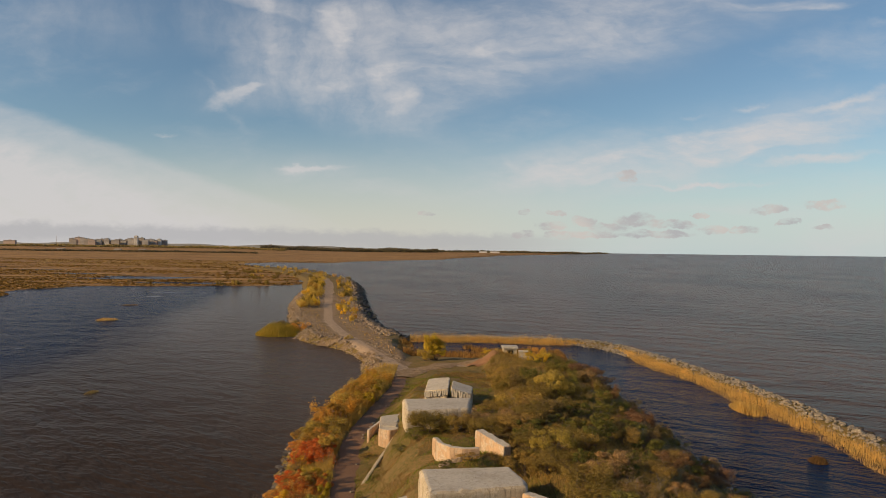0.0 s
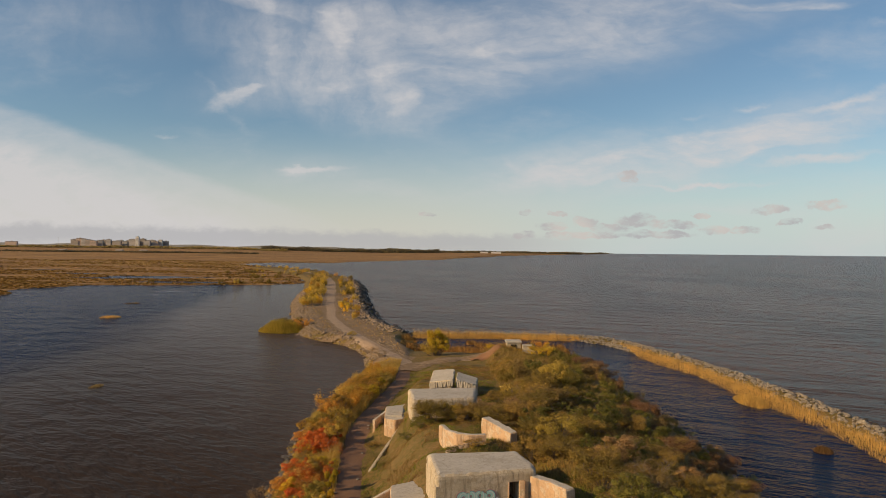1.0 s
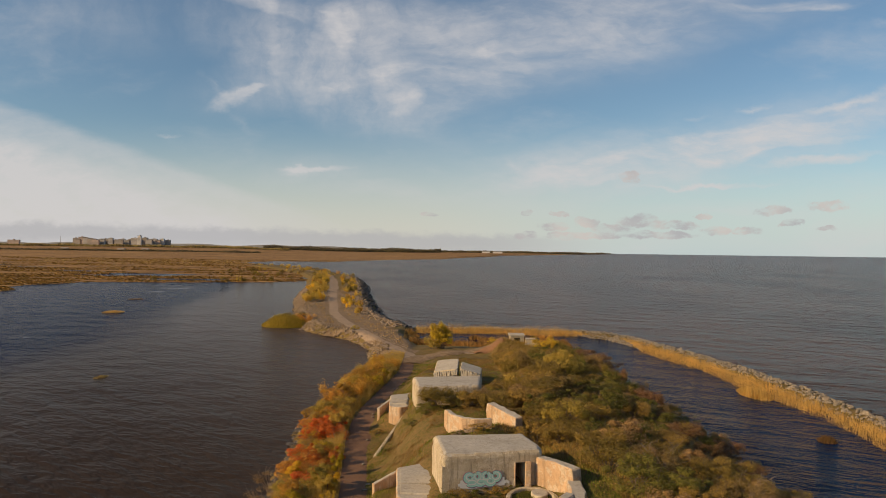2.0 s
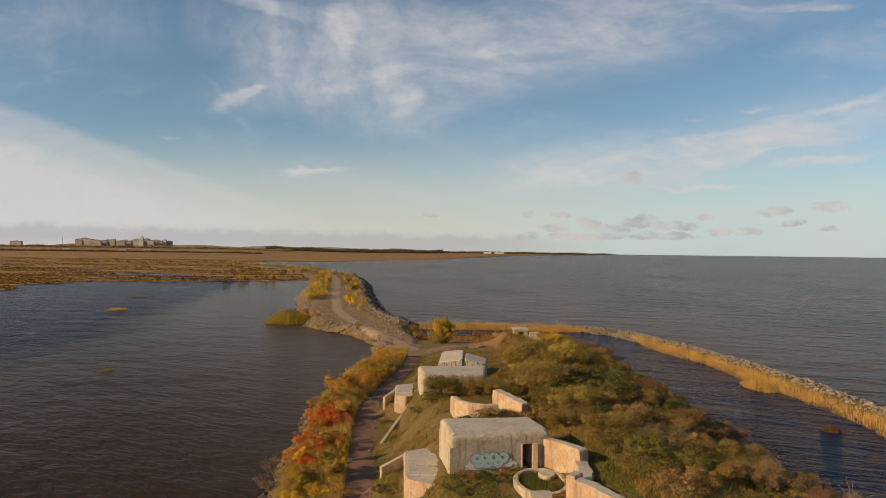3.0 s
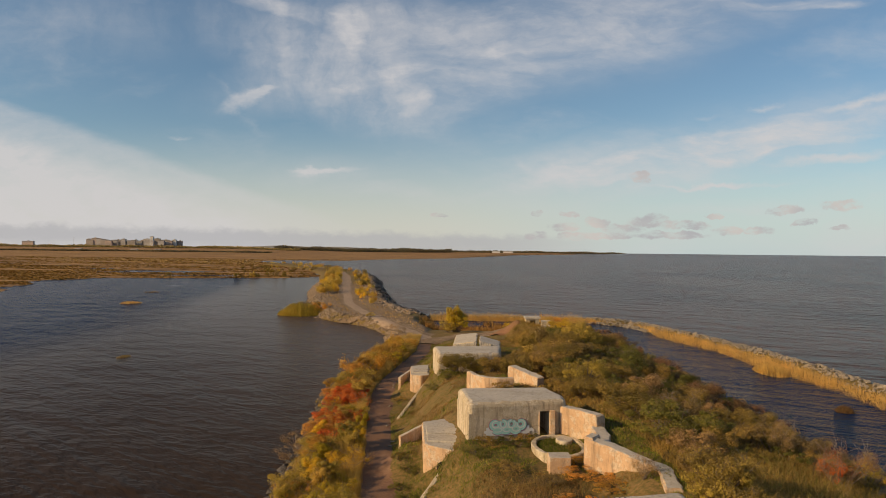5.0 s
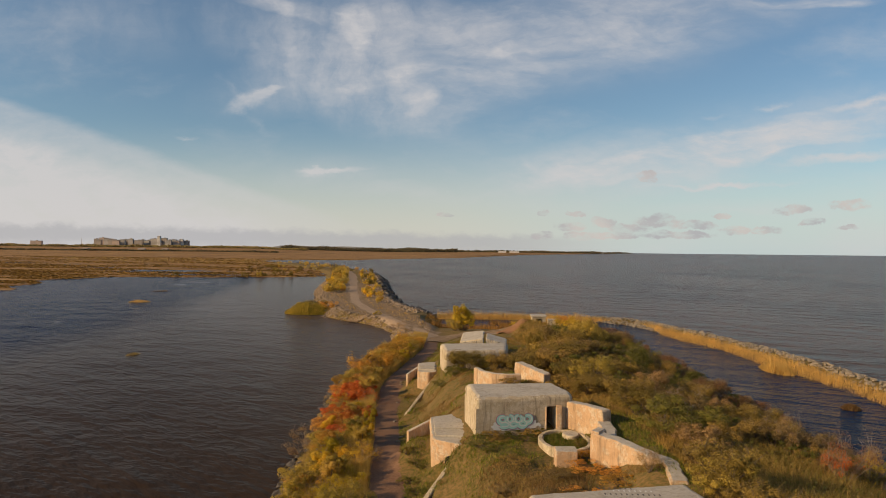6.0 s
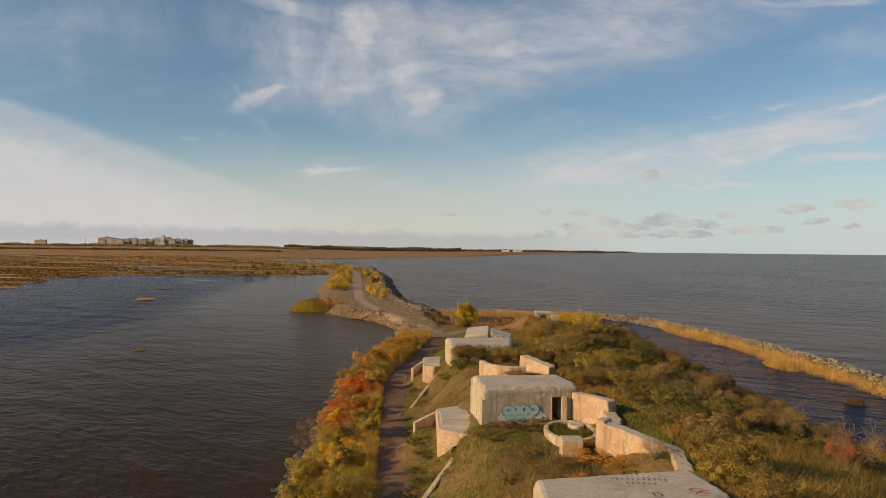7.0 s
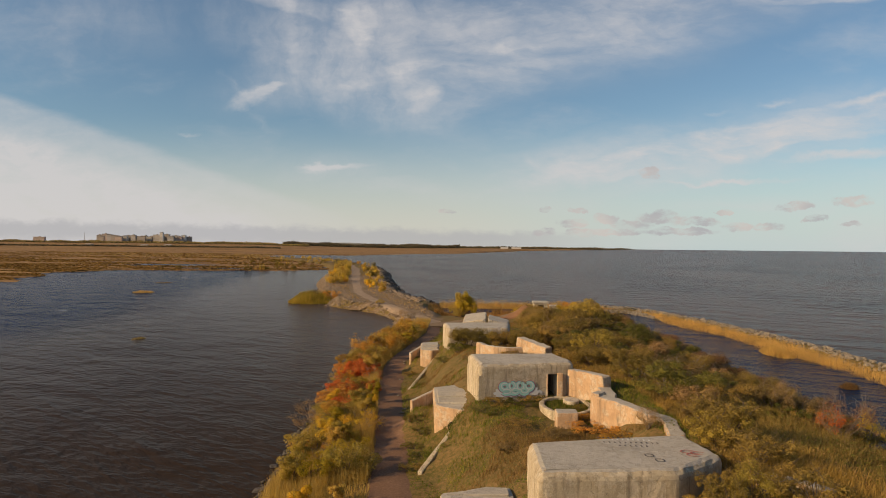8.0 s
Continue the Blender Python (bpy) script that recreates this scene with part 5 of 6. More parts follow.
# bushes that stand out
for row in (("olive", "round", 16.2, 44.6, 3.8, 4.2, SLOPE), ("gold", "loose", 15.6, 43.8, 3.2, 3.4, SLOPE), ("maroon", "bare", 27.2, 51.5, 4.6, 4.2, SLOPE), ("red", "bare", 27.4, 51.8, 3.8, 3.2, SLOPE), ("yellow", "bare", 30.6, 54.6, 4.6, 3.5, SLOPE),
            ("brown", "bare", 25.5, 58.8, 3.8, 4.0, SLOPE), ("brown", "loose", 25.2, 59.0, 2.8, 3.6, SLOPE), ("gold", "round", 18.0, 110.0, 5.8, 5.6, SLOPE), ("olive", "round", 21.6, 112.0, 3.4, 4.0, SLOPE), ("maroon", "loose", 32.6, 160.0, 3.4, 6.0, SLOPE), ("maroon", "loose", 32.4, 150.0, 3.2, 6.5, SLOPE), ("rust", "round", 23.5, 176.0, 4.2, 4.4, SLOPE), ("yellow", "loose", 22.5, 168.0, 4.0, 5.0, SLOPE), ("olive", "round", 15.0, 107.0, 4.2, 5.4, SLOPE)):
    plant(*row, "bushes of the fort")
for row in (("green", "round", 19.0, 99.0, 2.6, 5.0, SLOPE), ("green", "loose", 16.5, 92.0, 2.6, 5.0, SLOPE), ("olive", "round", 10.8, 91.0, 4.2, 5.0, SLOPE),
            ("olive", "round", 15.2, 69.0, 3.8, 4.6, SLOPE), ("brown", "loose", 19.0, 68.0, 2.2, 4.0, SLOPE), ("olive", "round", 6.8, 90.5, 3.8, 4.4, SLOPE),
            ("yellow", "round", -3.4, 189.0, 8.8, 5.0, "at the foot of the causeway"), ("yellow", "round", -2.0, 188.0, 5.6, 6.0, "at the foot of the causeway"), ("yellow", "round", -3.0, 190.0, 7.6, 6.0, "at the foot of the causeway"), ("gold", "loose", -4.8, 187.0, 4.4, 4.0, "at the foot of the causeway"),
            ("maroon", "round", 31.0, 155.0, 3.6, 6.0, SLOPE), ("brown", "loose", 29.0, 143.0, 3.0, 6.0, SLOPE), ("yellow", "loose", 12.8, 197.0, 2.4, 4.0, SLOPE),
            ("olive", "round", -1.0, 94.4, 3.4, 4.2, SLOPE), ("olive", "loose", 2.6, 95.0, 3.2, 4.2, SLOPE), ("brown", "loose", 5.8, 97.0, 3.0, 3.8, SLOPE), ("green", "loose", -2.6, 93.0, 1.8, 3.0, SLOPE), ("olive", "round", -1.8, 95.2, 3.0, 3.8, SLOPE), ("gold", "round", 1.2, 95.8, 2.8, 3.8, SLOPE), ("olive", "round", 4.0, 96.4, 3.2, 4.0, SLOPE),
            ("brown", "loose", 7.6, 99.0, 2.4, 4.2, SLOPE), ("olive", "round", 8.6, 109, 2.4, 4.4, SLOPE)):
    plant(*row, "bushes of the fort")
for row in (("red", "loose", -17.0, 101.5, 3.4, 4.2, BANK), ("red", "round", -16.4, 98.0, 2.6, 3.4, BANK), ("red", "loose", -17.6, 90.0, 2.6, 4.0, BANK),
            ("red", "round", -16.8, 84.0, 2.6, 3.8, BANK), ("brown", "bare", -20.6, 83.0, 3.0, 4.4, BANK), ("brown", "bare", -20.2, 79.0, 2.6, 4.0, BANK),
            ("rust", "round", -17.2, 131.0, 3.0, 5.0, BANK), ("yellow", "round", -14.2, 133.0, 3.2, 4.2, BANK), ("yellow", "tall", -13.0, 140.0, 3.2, 3.6, BANK),
            ("rust", "loose", -19.0, 126.0, 2.6, 4.6, BANK), ("rust", "round", -15.6, 138.0, 3.8, 5.6, BANK), ("gold", "round", -17.6, 134.0, 3.6, 5.0, BANK), ("rust", "round", -18.4, 118.0, 3.2, 4.4, BANK), ("gold", "loose", -14.0, 146.0, 3.4, 4.8, BANK), ("rust", "loose", -17.0, 144.0, 3.2, 4.8, BANK), ("red", "loose", -15.6, 79.5, 2.8, 3.6, BANK), ("rust", "loose", -17.4, 140.0, 2.8, 4.8, BANK), ("yellow", "loose", -16.0, 148.0, 2.8, 4.4, BANK),
            ("yellow", "tall", -12.6, 82.0, 3.0, 2.6, BANK), ("yellow", "tall", -12.0, 76.0, 2.8, 2.4, BANK), ("yellow", "loose", -12.2, 70.0, 2.4, 3.2, BANK)):
    plant(*row, "bushes of the fort")


def scatter(n, x0, x1, y0, y1, gap, rnd, taken):
    out, tries = [], 0
    while len(out) < n and tries < n * 60:
        tries += 1
        x, y = rnd.uniform(x0, x1), rnd.uniform(y0, y1)
        if all((x - a) ** 2 + (y - b) ** 2 > gap * gap for a, b in taken[-400:]):
            taken.append((x, y))
            out.append((x, y))
    return out


FREE = [((-2.5, 62.0), (12.6, 73.5)), ((1.5, 30.0), (15.0, 44.0)), ((-7.0, 95.0), (6.5, 107)), ((-4, 110.0), (7, 125)), ((-1, 77.5), (9.5, 88)),
        ((-6, 44), (14.6, 66)), ((-12.5, 101), (-4, 114)), ((-4, 30), (3, 42)), ((13.0, 164), (22, 188))]


def open_ground(x, y, grow=0.0):
    return not any(a - grow < x < c + grow and b - grow < y < d + grow for (a, b), (c, d) in FREE)


taken = []
for x, y in scatter(330, 9.5, 36.5, 26, 196, 2.15, rng, taken):
    if not open_ground(x, y, 0.6):
        continue
    crest = x < 21
    if y < 53 and x > 16.5 and rng.random() < 0.9:
        continue
    # darker plants on the lee side also stand for the slope's shade
    c = str(rng.choice(["olive", "brown", "green", "gold", "maroon"], p=[0.60, 0.25, 0.09, 0.06, 0.0] if x < 17 else [0.33, 0.13, 0.54, 0.0, 0.0] if x < 27 else [0.16, 0.32, 0.22, 0.0, 0.30]))
    k = str(rng.choice(["round", "loose", "bare"], p=[0.6, 0.28, 0.12]))
    h = rng.uniform(2.0, 3.9) if crest else rng.uniform(1.7, 3.0)
    if y > 136 and x < 21:
        h *= 0.35
    if y < 56:
        c, k, h = str(rng.choice(["olive", "gold", "brown"], p=[0.6, 0.15, 0.25])), "loose", h * 0.75
    if y > 104:
        thicket(c, x, y, h, h * rng.uniform(1.15, 1.6))
    else:
        plant(c, k, x, y, h, h * rng.uniform(1.15, 1.6), SLOPE, "bushes of the fort")
for x, y in scatter(190, -21.5, -8.5, 36, 160, 1.25, rng, taken):
    px = float(np.interp(y, STATION, PATH_X))
    if x > px - 2.7 or x < float(np.interp(y, STATION, SHORE_L)) + 2.8:
        continue
    c = str(rng.choice(["rust", "yellow", "gold", "red"], p=[0.78, 0.07, 0.15, 0.0] if y > 108 else [0.50, 0.18, 0.18, 0.14] if y > 76 else [0.30, 0.26, 0.42, 0.02]))
    k = str(rng.choice(["round", "loose", "tall", "bare"], p=[0.18, 0.32, 0.38, 0.12]))
    h = rng.uniform(1.8, 3.4)
    if y < 76:
        k = str(rng.choice(["tall", "bare", "loose"], p=[0.5, 0.3, 0.2]))
    if y > 105:
        h *= 1.25
    if y > 122:
        thicket(c, x, y, h, h * rng.uniform(1.1, 1.6))
    else:
        plant(c, k, x, y, h, h * rng.uniform(1.1, 1.6), BANK, "bushes of the fort")
for i in range(110):
    left = rng.random() < 0.6
    y = float(rng.uniform(330, 600) if left else rng.uniform(275, 600))
    lx = float(np.interp(y, [p[1] for p in SPIT_PATH], [p[0] for p in SPIT_PATH]))
    edge = float(np.interp(y, SPIT_Y, SPIT_L if left else SPIT_R))
    x = lx + (edge - lx) * float(rng.uniform(0.25, 0.72))
    h = rng.uniform(3.5, 7.0) if left else rng.uniform(2.4, 5.0)
    thicket(str(rng.choice(["gold", "rust", "olive", "yellow"], p=[0.5, 0.12, 0.2, 0.18])), x, y, h, h * rng.uniform(0.8, 1.3))
for c, k, x, y, hh, w in (("gold", "round", -63.5, 258, 5.0, 7.0), ("olive", "round", -59.0, 260, 5.6, 7.5), ("rust", "round", -54.0, 258.5, 5.6, 6.5)):
    plant(c, k, x, y, hh, w, "on a reed islet off the causeway", "bushes on the islet").location.z = 0.1
for c, k, x, y, hh, w in (("brown", "bare", -19.6, 192.0, 2.6, 4.0), ("brown", "bare", -17.2, 184.0, 2.4, 3.6), ("maroon", "bare", -22.6, 199.0, 2.4, 3.8), ("gold", "loose", -31.0, 226.0, 2.0, 2.6), ("brown", "loose", -12.8, 214.0, 2.2, 4.6), ("brown", "loose", -11.6, 222.0, 2.4, 4.4)):
    plant(c, k, x, y, hh, w, CAUSE, "bushes of the causeway")
for i in range(46):
    y = float(rng.uniform(600, 1000))
    x = float(np.interp(y, SPIT_Y, SPIT_L) + (np.interp(y, SPIT_Y, SPIT_R) - np.interp(y, SPIT_Y, SPIT_L)) * rng.uniform(0.1, 0.9))
    h = rng.uniform(3, 6)
    thicket(str(rng.choice(["gold", "rust", "olive"], p=[0.6, 0.2, 0.2])), x, y, h, h * rng.uniform(1.2, 2.0))


# ---- grass and reeds ----
def sow(n, x0, x1, y0, y1, near=1.0):
    """Random places, denser towards low y."""
    y = y0 + (y1 - y0) * rng.random(n) ** near
    return x0 + (x1 - x0) * rng.random(n), y


def clear_of(x, y, grow=0.0):
    ok = np.ones(len(x), bool)
    for (a, b), (c, d) in BUILT:
        ok &= ~((x > a - grow) & (x < c + grow) & (y > b - grow) & (y < d + grow))
    return ok


BUILT = [((-0.6, 63.4), (9.3, 71.6)), ((3.0, 34.2), (13.6, 42.8)), ((-4.8, 97.4), (5.0, 106)), ((-2.4, 116.5), (2, 124)), ((2, 113.4), (6, 119)), ((-4.4, 63.6), (-0.4, 74.5)),
         ((-9.0, 101.6), (-5.6, 112)), ((-2.5, 34.6), (2.2, 42)), ((15.6, 181.2), (19.4, 185.4))]
x, y = sow(230000, 10, 39.5, 22, 200, 1.3)
ok = clear_of(x, y) & (land(x, y) > 0.25) & ~((x < 14.8) & (y > 44) & (y < 66)) & ((x < 27 + 2 * wobble(x, y, 3.0, 41)) | (y < 62) & (rng.random(len(x)) < 0.8) | (rng.random(len(x)) < 0.15)) & ((x < 19) | (y < 56) | (rng.random(len(x)) < 0.4))
x, y = x[ok], y[ok]
tall = 0.8 + 0.45 * wobble(x, y, 2.6, 11) + 0.35 * (y < 60) * (x > 16)
lush = wobble(x, y, 2.9, 51) + 0.6 * wobble(x, y, 0.9, 6) > 0.05
blade_high = np.clip(tall, 0.3, 1.4) * rng.uniform(0.6, 1.1, len(x))
tagged(soup("tall_grass", blades(x[~lush], y[~lush], blade_high[~lush], 0.045, rng, 1.1), M_DRY), "tall withered grass over the mound's slope", "grass", kind="stuff")
tagged(soup("rank_grass", blades(x[lush], y[lush], blade_high[lush] * 0.9, 0.05, rng, 1.3), M_OLIVE), "rank olive-green grass over the mound's slope", "grass", kind="stuff")
x, y = sow(110000, 9.5, 39, 24, 198, 1.3)
patch = wobble(x, y, 3.4, 21) + 0.6 * wobble(x, y, 1.2, 8)
ok = clear_of(x, y) & (land(x, y) > 0.5) & (patch > 0.1) & (x < 28) & ~((x < 14.8) & (y > 44) & (y < 66))
x, y = x[ok], y[ok]
c = np.stack([x, y, land(x, y) + rng.uniform(0.15, 1.0, len(x)) * np.clip(0.7 + 0.8 * wobble(x, y, 3.4, 21), 0.2, 1.9)], 1)
# brush past the crest is darker, its leaf colour standing in for shade
lee = x > 17.5 + 1.5 * wobble(x, y, 2.0, 5)
tagged(soup("brushwood", leaves(c[~lee], 0.09, rng, 0.3, np.array([0, 0, 0.6])), M_OLIVE), "low olive-green brush over the mound's crest", "brush", kind="stuff")
tagged(soup("brushwood", leaves(c[lee], 0.09, rng, 0.3, np.array([0, 0, 0.6])), M_GREEN), "low green brush on the mound's lee slope, dark to stand for shade", "brush", kind="stuff")
x, y = sow(60000, 9.5, 39, 24, 198, 1.3)
patch = wobble(x, y, 3.0, 31) + 0.6 * wobble(x, y, 1.1, 5)
ok = clear_of(x, y) & (land(x, y) > 0.5) & (patch > 0.15) & ~((x < 14.8) & (y > 44) & (y < 66))
x, y, patch = x[ok], y[ok], patch[ok]
c = np.stack([x, y, land(x, y) + rng.uniform(0.1, 0.95, len(x)) * np.clip(0.5 + 0.5 * patch, 0.2, 1.4)], 1)
tagged(soup("brushwood", leaves(c, 0.085, rng, 0.3, np.array([0, 0, 0.6])), M_BROWN), "low withered brown brush over the mound's slope", "brush", kind="stuff")
# turf of the banks and courts
x, y = sow(210000, -10, 15, 24, 176, 1.4)
px = np.interp(y, STATION, PATH_X)
worn = wobble(x, y, 2.2, 13) + 0.5 * wobble(x, y, 0.9, 3)
yard_gap = (y > 165) & (x > -9) & (x < 14)
ok = clear_of(x, y) & (x > px + 1.5) & (worn > -0.45) & ~yard_gap
x, y, worn = x[ok], y[ok], worn[ok]
strip = x - np.interp(y, STATION, PATH_X) < 5.0 + 1.2 * wobble(x, y, 1.9, 27)
green = wobble(x, y, 3.1, 17) + 0.5 * wobble(x, y, 0.8, 7) + 0.9 * strip + 0.8 * ((y > 56) & (y < 66)) > 0.0
tagged(soup("turf", blades(x[green], y[green], 0.24 + 0.10 * worn[green], 0.055, rng, 1.3), M_TURF), "short green turf on the fort bank", "grass", kind="stuff")
tagged(soup("dry_turf", blades(x[~green], y[~green], 0.32 + 0.16 * worn[~green], 0.045, rng, 1.2), M_BENT), "withered reddish-brown turf on the fort bank", "grass", kind="stuff")
# weeds in clumps: green below the walls, withered elsewhere
x, y = sow(150000, -10, 15, 26, 164, 1.35)
px = np.interp(y, STATION, PATH_X)
patch = wobble(x, y, 1.5, 71) + 0.7 * wobble(x, y, 0.55, 72)
ok = clear_of(x, y) & (x > px + 1.7) & (patch > 0.12) & (land(x, y) < 9.4)
x, y, patch = x[ok], y[ok], patch[ok]
c = np.stack([x, y, land(x, y) + rng.uniform(0.02, 0.6, len(x)) * np.clip(patch, 0.2, 1.1)], 1)
moist = wobble(x, y, 3.3, 17) + 0.8 * ((y > 60) & (y < 65)) + 0.6 * (x - np.interp(y, STATION, PATH_X) < 4.5)
for name, pick, mat, label in (("green_weeds", moist > 0.25, M_TURF, "low green weeds in clumps on the fort bank"), ("rusty_weeds", (moist <= 0.25) & (moist > -0.45), M_BENT, "withered reddish weeds in clumps on the fort bank"),
                               ("olive_weeds", moist <= -0.45, M_OLIVE, "olive-green weeds in clumps on the fort bank")):
    tagged(soup(name, leaves(c[pick], 0.075, rng, 0.5, np.array([0, 0, 0.5])), mat), label, "weeds", kind="stuff")
# golden bank between path and lagoon
x, y = sow(110000, -25, -3, 26, 178, 1.2)
px, sl = np.interp(y, STATION, PATH_X), np.interp(y, STATION, SHORE_L)
ok = (x < px - 1.5) & (x > sl + 1.1 + 0.6 * wobble(x, y, 1.7, 61))
x, y = x[ok], y[ok]
tagged(soup("bank_grass", blades(x, y, np.clip(0.9 + 0.5 * wobble(x, y, 2.4, 19), 0.35, 1.7), 0.05, rng, 0.4), M_PLUME), "golden withered grass on the lagoon bank", "grass", kind="stuff")
x, y = sow(150000, -24, -8, 40, 165, 1.0)
px, sl = np.interp(y, STATION, PATH_X), np.interp(y, STATION, SHORE_L)
side = (x - sl) / np.maximum(px - sl, 1)
tuft = wobble(x, y, 1.5, 33) + 0.5 * wobble(x, y, 0.6, 12) + 0.5 - 0.5 * np.clip(side - 0.35, 0, 1)
ok = (x < px - 1.7) & (x > sl + 1.5 + 0.6 * wobble(x, y, 1.7, 61)) & (tuft > 0.05)
x, y, tuft = x[ok], y[ok], tuft[ok]
tagged(soup("plume_grass", blades(x, y, np.clip(1.0 + 0.7 * tuft, 0.8, 2.3), 0.04, rng, 0.35), M_PLUME), "tall tufts of golden plume grass on the lagoon bank", "grass", kind="stuff")
# causeway turf
x, y = sow(26000, -150, -4, 176, 700, 1.5)
lx = np.interp(y, [p[1] for p in SPIT_PATH], [p[0] for p in SPIT_PATH])
sl, sr = np.interp(y, SPIT_Y, SPIT_L), np.interp(y, SPIT_Y, SPIT_R)
ok = (x > sl + 4) & (x < sr - 4) & (np.abs(x - lx) > 2.6 + y * 0.004) & (wobble(x, y, 5, 2) > -0.3)
tagged(soup("causeway_grass", blades(x[ok], y[ok], 0.7, 0.25, rng, 0.5), M_DRY), "tufts of dry grass along the causeway", "grass", kind="stuff")


def reeds(name, x, y, high, wide, mat, label, z=None, lean=0.4):
    return tagged(soup(name, blades(x, y, high, wide, rng, lean, 0.1, z), mat), label, "reeds", kind="stuff")


pts = np.array(along(JETTY, 0.013, 3.0, (6.2,), rng) + along(JETTY, 0.02, 1.8, (4.4,), rng) + along(JETTY, 0.04, 2.0, (8.6,), rng))
d, side = line_gap(pts[:, 0], pts[:, 1], JETTY)
gap = np.exp(-((pts[:, 0] - 49) / 6.5) ** 4 - ((pts[:, 1] - 224) / 16) ** 4)
ragged = 8.2 + 1.0 * wobble(pts[:, 0], pts[:, 1], 7.0, 2) + 0.5 * wobble(pts[:, 0], pts[:, 1], 1.9, 6) - 9.0 * gap
ok = (d < ragged) & (d > 2.8 - 2.2 * (pts[:, 0] < 40) + 0.5 * wobble(pts[:, 0], pts[:, 1], 2.2, 9))
pts, d = pts[ok], d[ok]
shore = (pts[:, 0] < 40)
high = (1.6 + 1.2 * shore + 0.35 * wobble(pts[:, 0], pts[:, 1], 6.0, 4) + 0.4 * wobble(pts[:, 0], pts[:, 1], 1.3, 5) + 0.35 * wobble(pts[:, 0], pts[:, 1], 3.1, 15)) * np.clip(1.25 - 0.07 * d, 0.5, 1.1)
reeds("reed_belt", pts[:, 0], pts[:, 1], high, 0.05, M_REED, "dense golden reed belt along the breakwater", np.maximum(land(pts[:, 0], pts[:, 1]), -0.1))
x, y = sow(20000, -12, 36, 203, 236)
ok = wobble(x, y, 5.0, 6) + (218 - y) * 0.08 > -0.1
reeds("reed_belt", x[ok], y[ok], 1.7, 0.2, M_MARSHREED, "rusty reeds in the shallow water behind the mound", np.maximum(land(x[ok], y[ok]), -0.1))


def clump(cx, cy, rx, ry, n, high, mat, label):
    a, r = rng.uniform(0, 2 * np.pi, n), np.sqrt(rng.random(n))
    x, y = cx + rx * r * np.cos(a), cy + ry * r * np.sin(a)
    return reeds("reed_clump", x, y, high * (1 - 0.85 * r ** 2) * (1 + 0.25 * wobble(x, y, 1.1, 3)), 0.13, mat, label, np.zeros(n))


clump(58.9, 110, 1.4, 1.6, 1200, 1.0, M_MAROON, "small brown reed clump standing in the moat")
clump(-76, 152, 1.3, 2.4, 350, 0.5, M_REED, "tiny pale reed tuft in the lagoon")
clump(-145, 297, 4.5, 5, 900, 1.1, M_REED, "small golden reed islet in the lagoon")
clump(-169, 370, 5, 5, 400, 0.6, M_MARSHREED, "faint brown reed tuft in the lagoon")
clump(-60.5, 256, 9.0, 8, 9000, 4.4, M_GREENREED, "tall green and yellow reed islet off the causeway")
clump(-14.5, 232, 4, 7, 1500, 2.6, M_MARSHREED, "rusty reeds at the root of the breakwater")
clump(62.5, 144.5, 2.8, 6.0, 2200, 2.0, M_REED, "golden reeds jutting from the breakwater belt")

# marsh reeds
n = 60000
y = 300 * (1500 / 300) ** rng.random(n)
x = y * rng.uniform(-1.0, -0.1, n)
z = marsh(x, y)
thick = wobble(x * 0.3, y, 9.0, 3) + 0.8 * wobble(x * 0.3, y, 31.0, 8)
ok = (z > 0.05) & (thick > -0.4)
x, y, z, thick = x[ok], y[ok], z[ok], thick[ok]
reeds("marsh_reeds", x, y, 0.6 + 0.4 * np.clip(thick, -1, 1.5), 2.2 + y / 300, M_MARSHREED, "rust-brown reed beds of the wide marsh", z, 2.5)
for i in range(40):
    y = float(rng.uniform(560, 850))
    x = float(np.interp(y, MARSH_Y, MARSH_X) - (abs(rng.normal()) * 40 + 8))
    h = float(rng.uniform(3, 6.5))
    thicket(str(rng.choice(["gold", "olive", "brown"], p=[0.25, 0.4, 0.35])), x, y, h, h * 1.3, max(float(marsh(x, y)), 0) - 0.2)
for c, parts in FAR_LEAVES.items():
    if parts:
        tagged(soup("far_thicket", np.concatenate(parts), PALETTE[c]), f"{WORDS[c]} bushes at the mound's far end, along the causeway and in the marsh", "bushes", kind="stuff")
n = 2600
a, r = rng.uniform(0, 2 * np.pi, n), np.sqrt(rng.random(n))
tagged(soup("pit_grass", blades(8.0 + 1.9 * r * np.cos(a), 61.6 + 2.9 * r * np.sin(a), 0.22, 0.05, rng, 0.9, 0.02, np.full(n, 7.17)), M_TURF), "green grass inside the gun pit", "grass", kind="stuff")


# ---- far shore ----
# grey, pink and brown walls and the panes are paled to imitate distance haze
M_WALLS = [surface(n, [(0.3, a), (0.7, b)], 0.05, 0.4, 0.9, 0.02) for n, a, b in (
    ("hazed_grey_panel", (0.33, 0.315, 0.305), (0.42, 0.40, 0.385)), ("hazed_pink_brick", (0.38, 0.30, 0.26), (0.46, 0.365, 0.315)),
    ("hazed_brown_brick", (0.28, 0.25, 0.225), (0.35, 0.31, 0.28)), ("white_panel", (0.52, 0.50, 0.47), (0.62, 0.60, 0.57)))]
M_HAZED_PANE = surface("window_band", [(0.3, (0.17, 0.165, 0.16)), (0.7, (0.23, 0.22, 0.215))], 0.3, 2.0, 0.4)
M_TAR = surface("tar_roof", [(0.3, (0.10, 0.09, 0.085)), (0.7, (0.17, 0.16, 0.15))], 0.3, 2.0)
M_WOOD = leafy("far_foliage", [(0.0, (0.11, 0.08, 0.03)), (0.5, (0.22, 0.16, 0.055)), (1.0, (0.36, 0.26, 0.09))], 0.1)
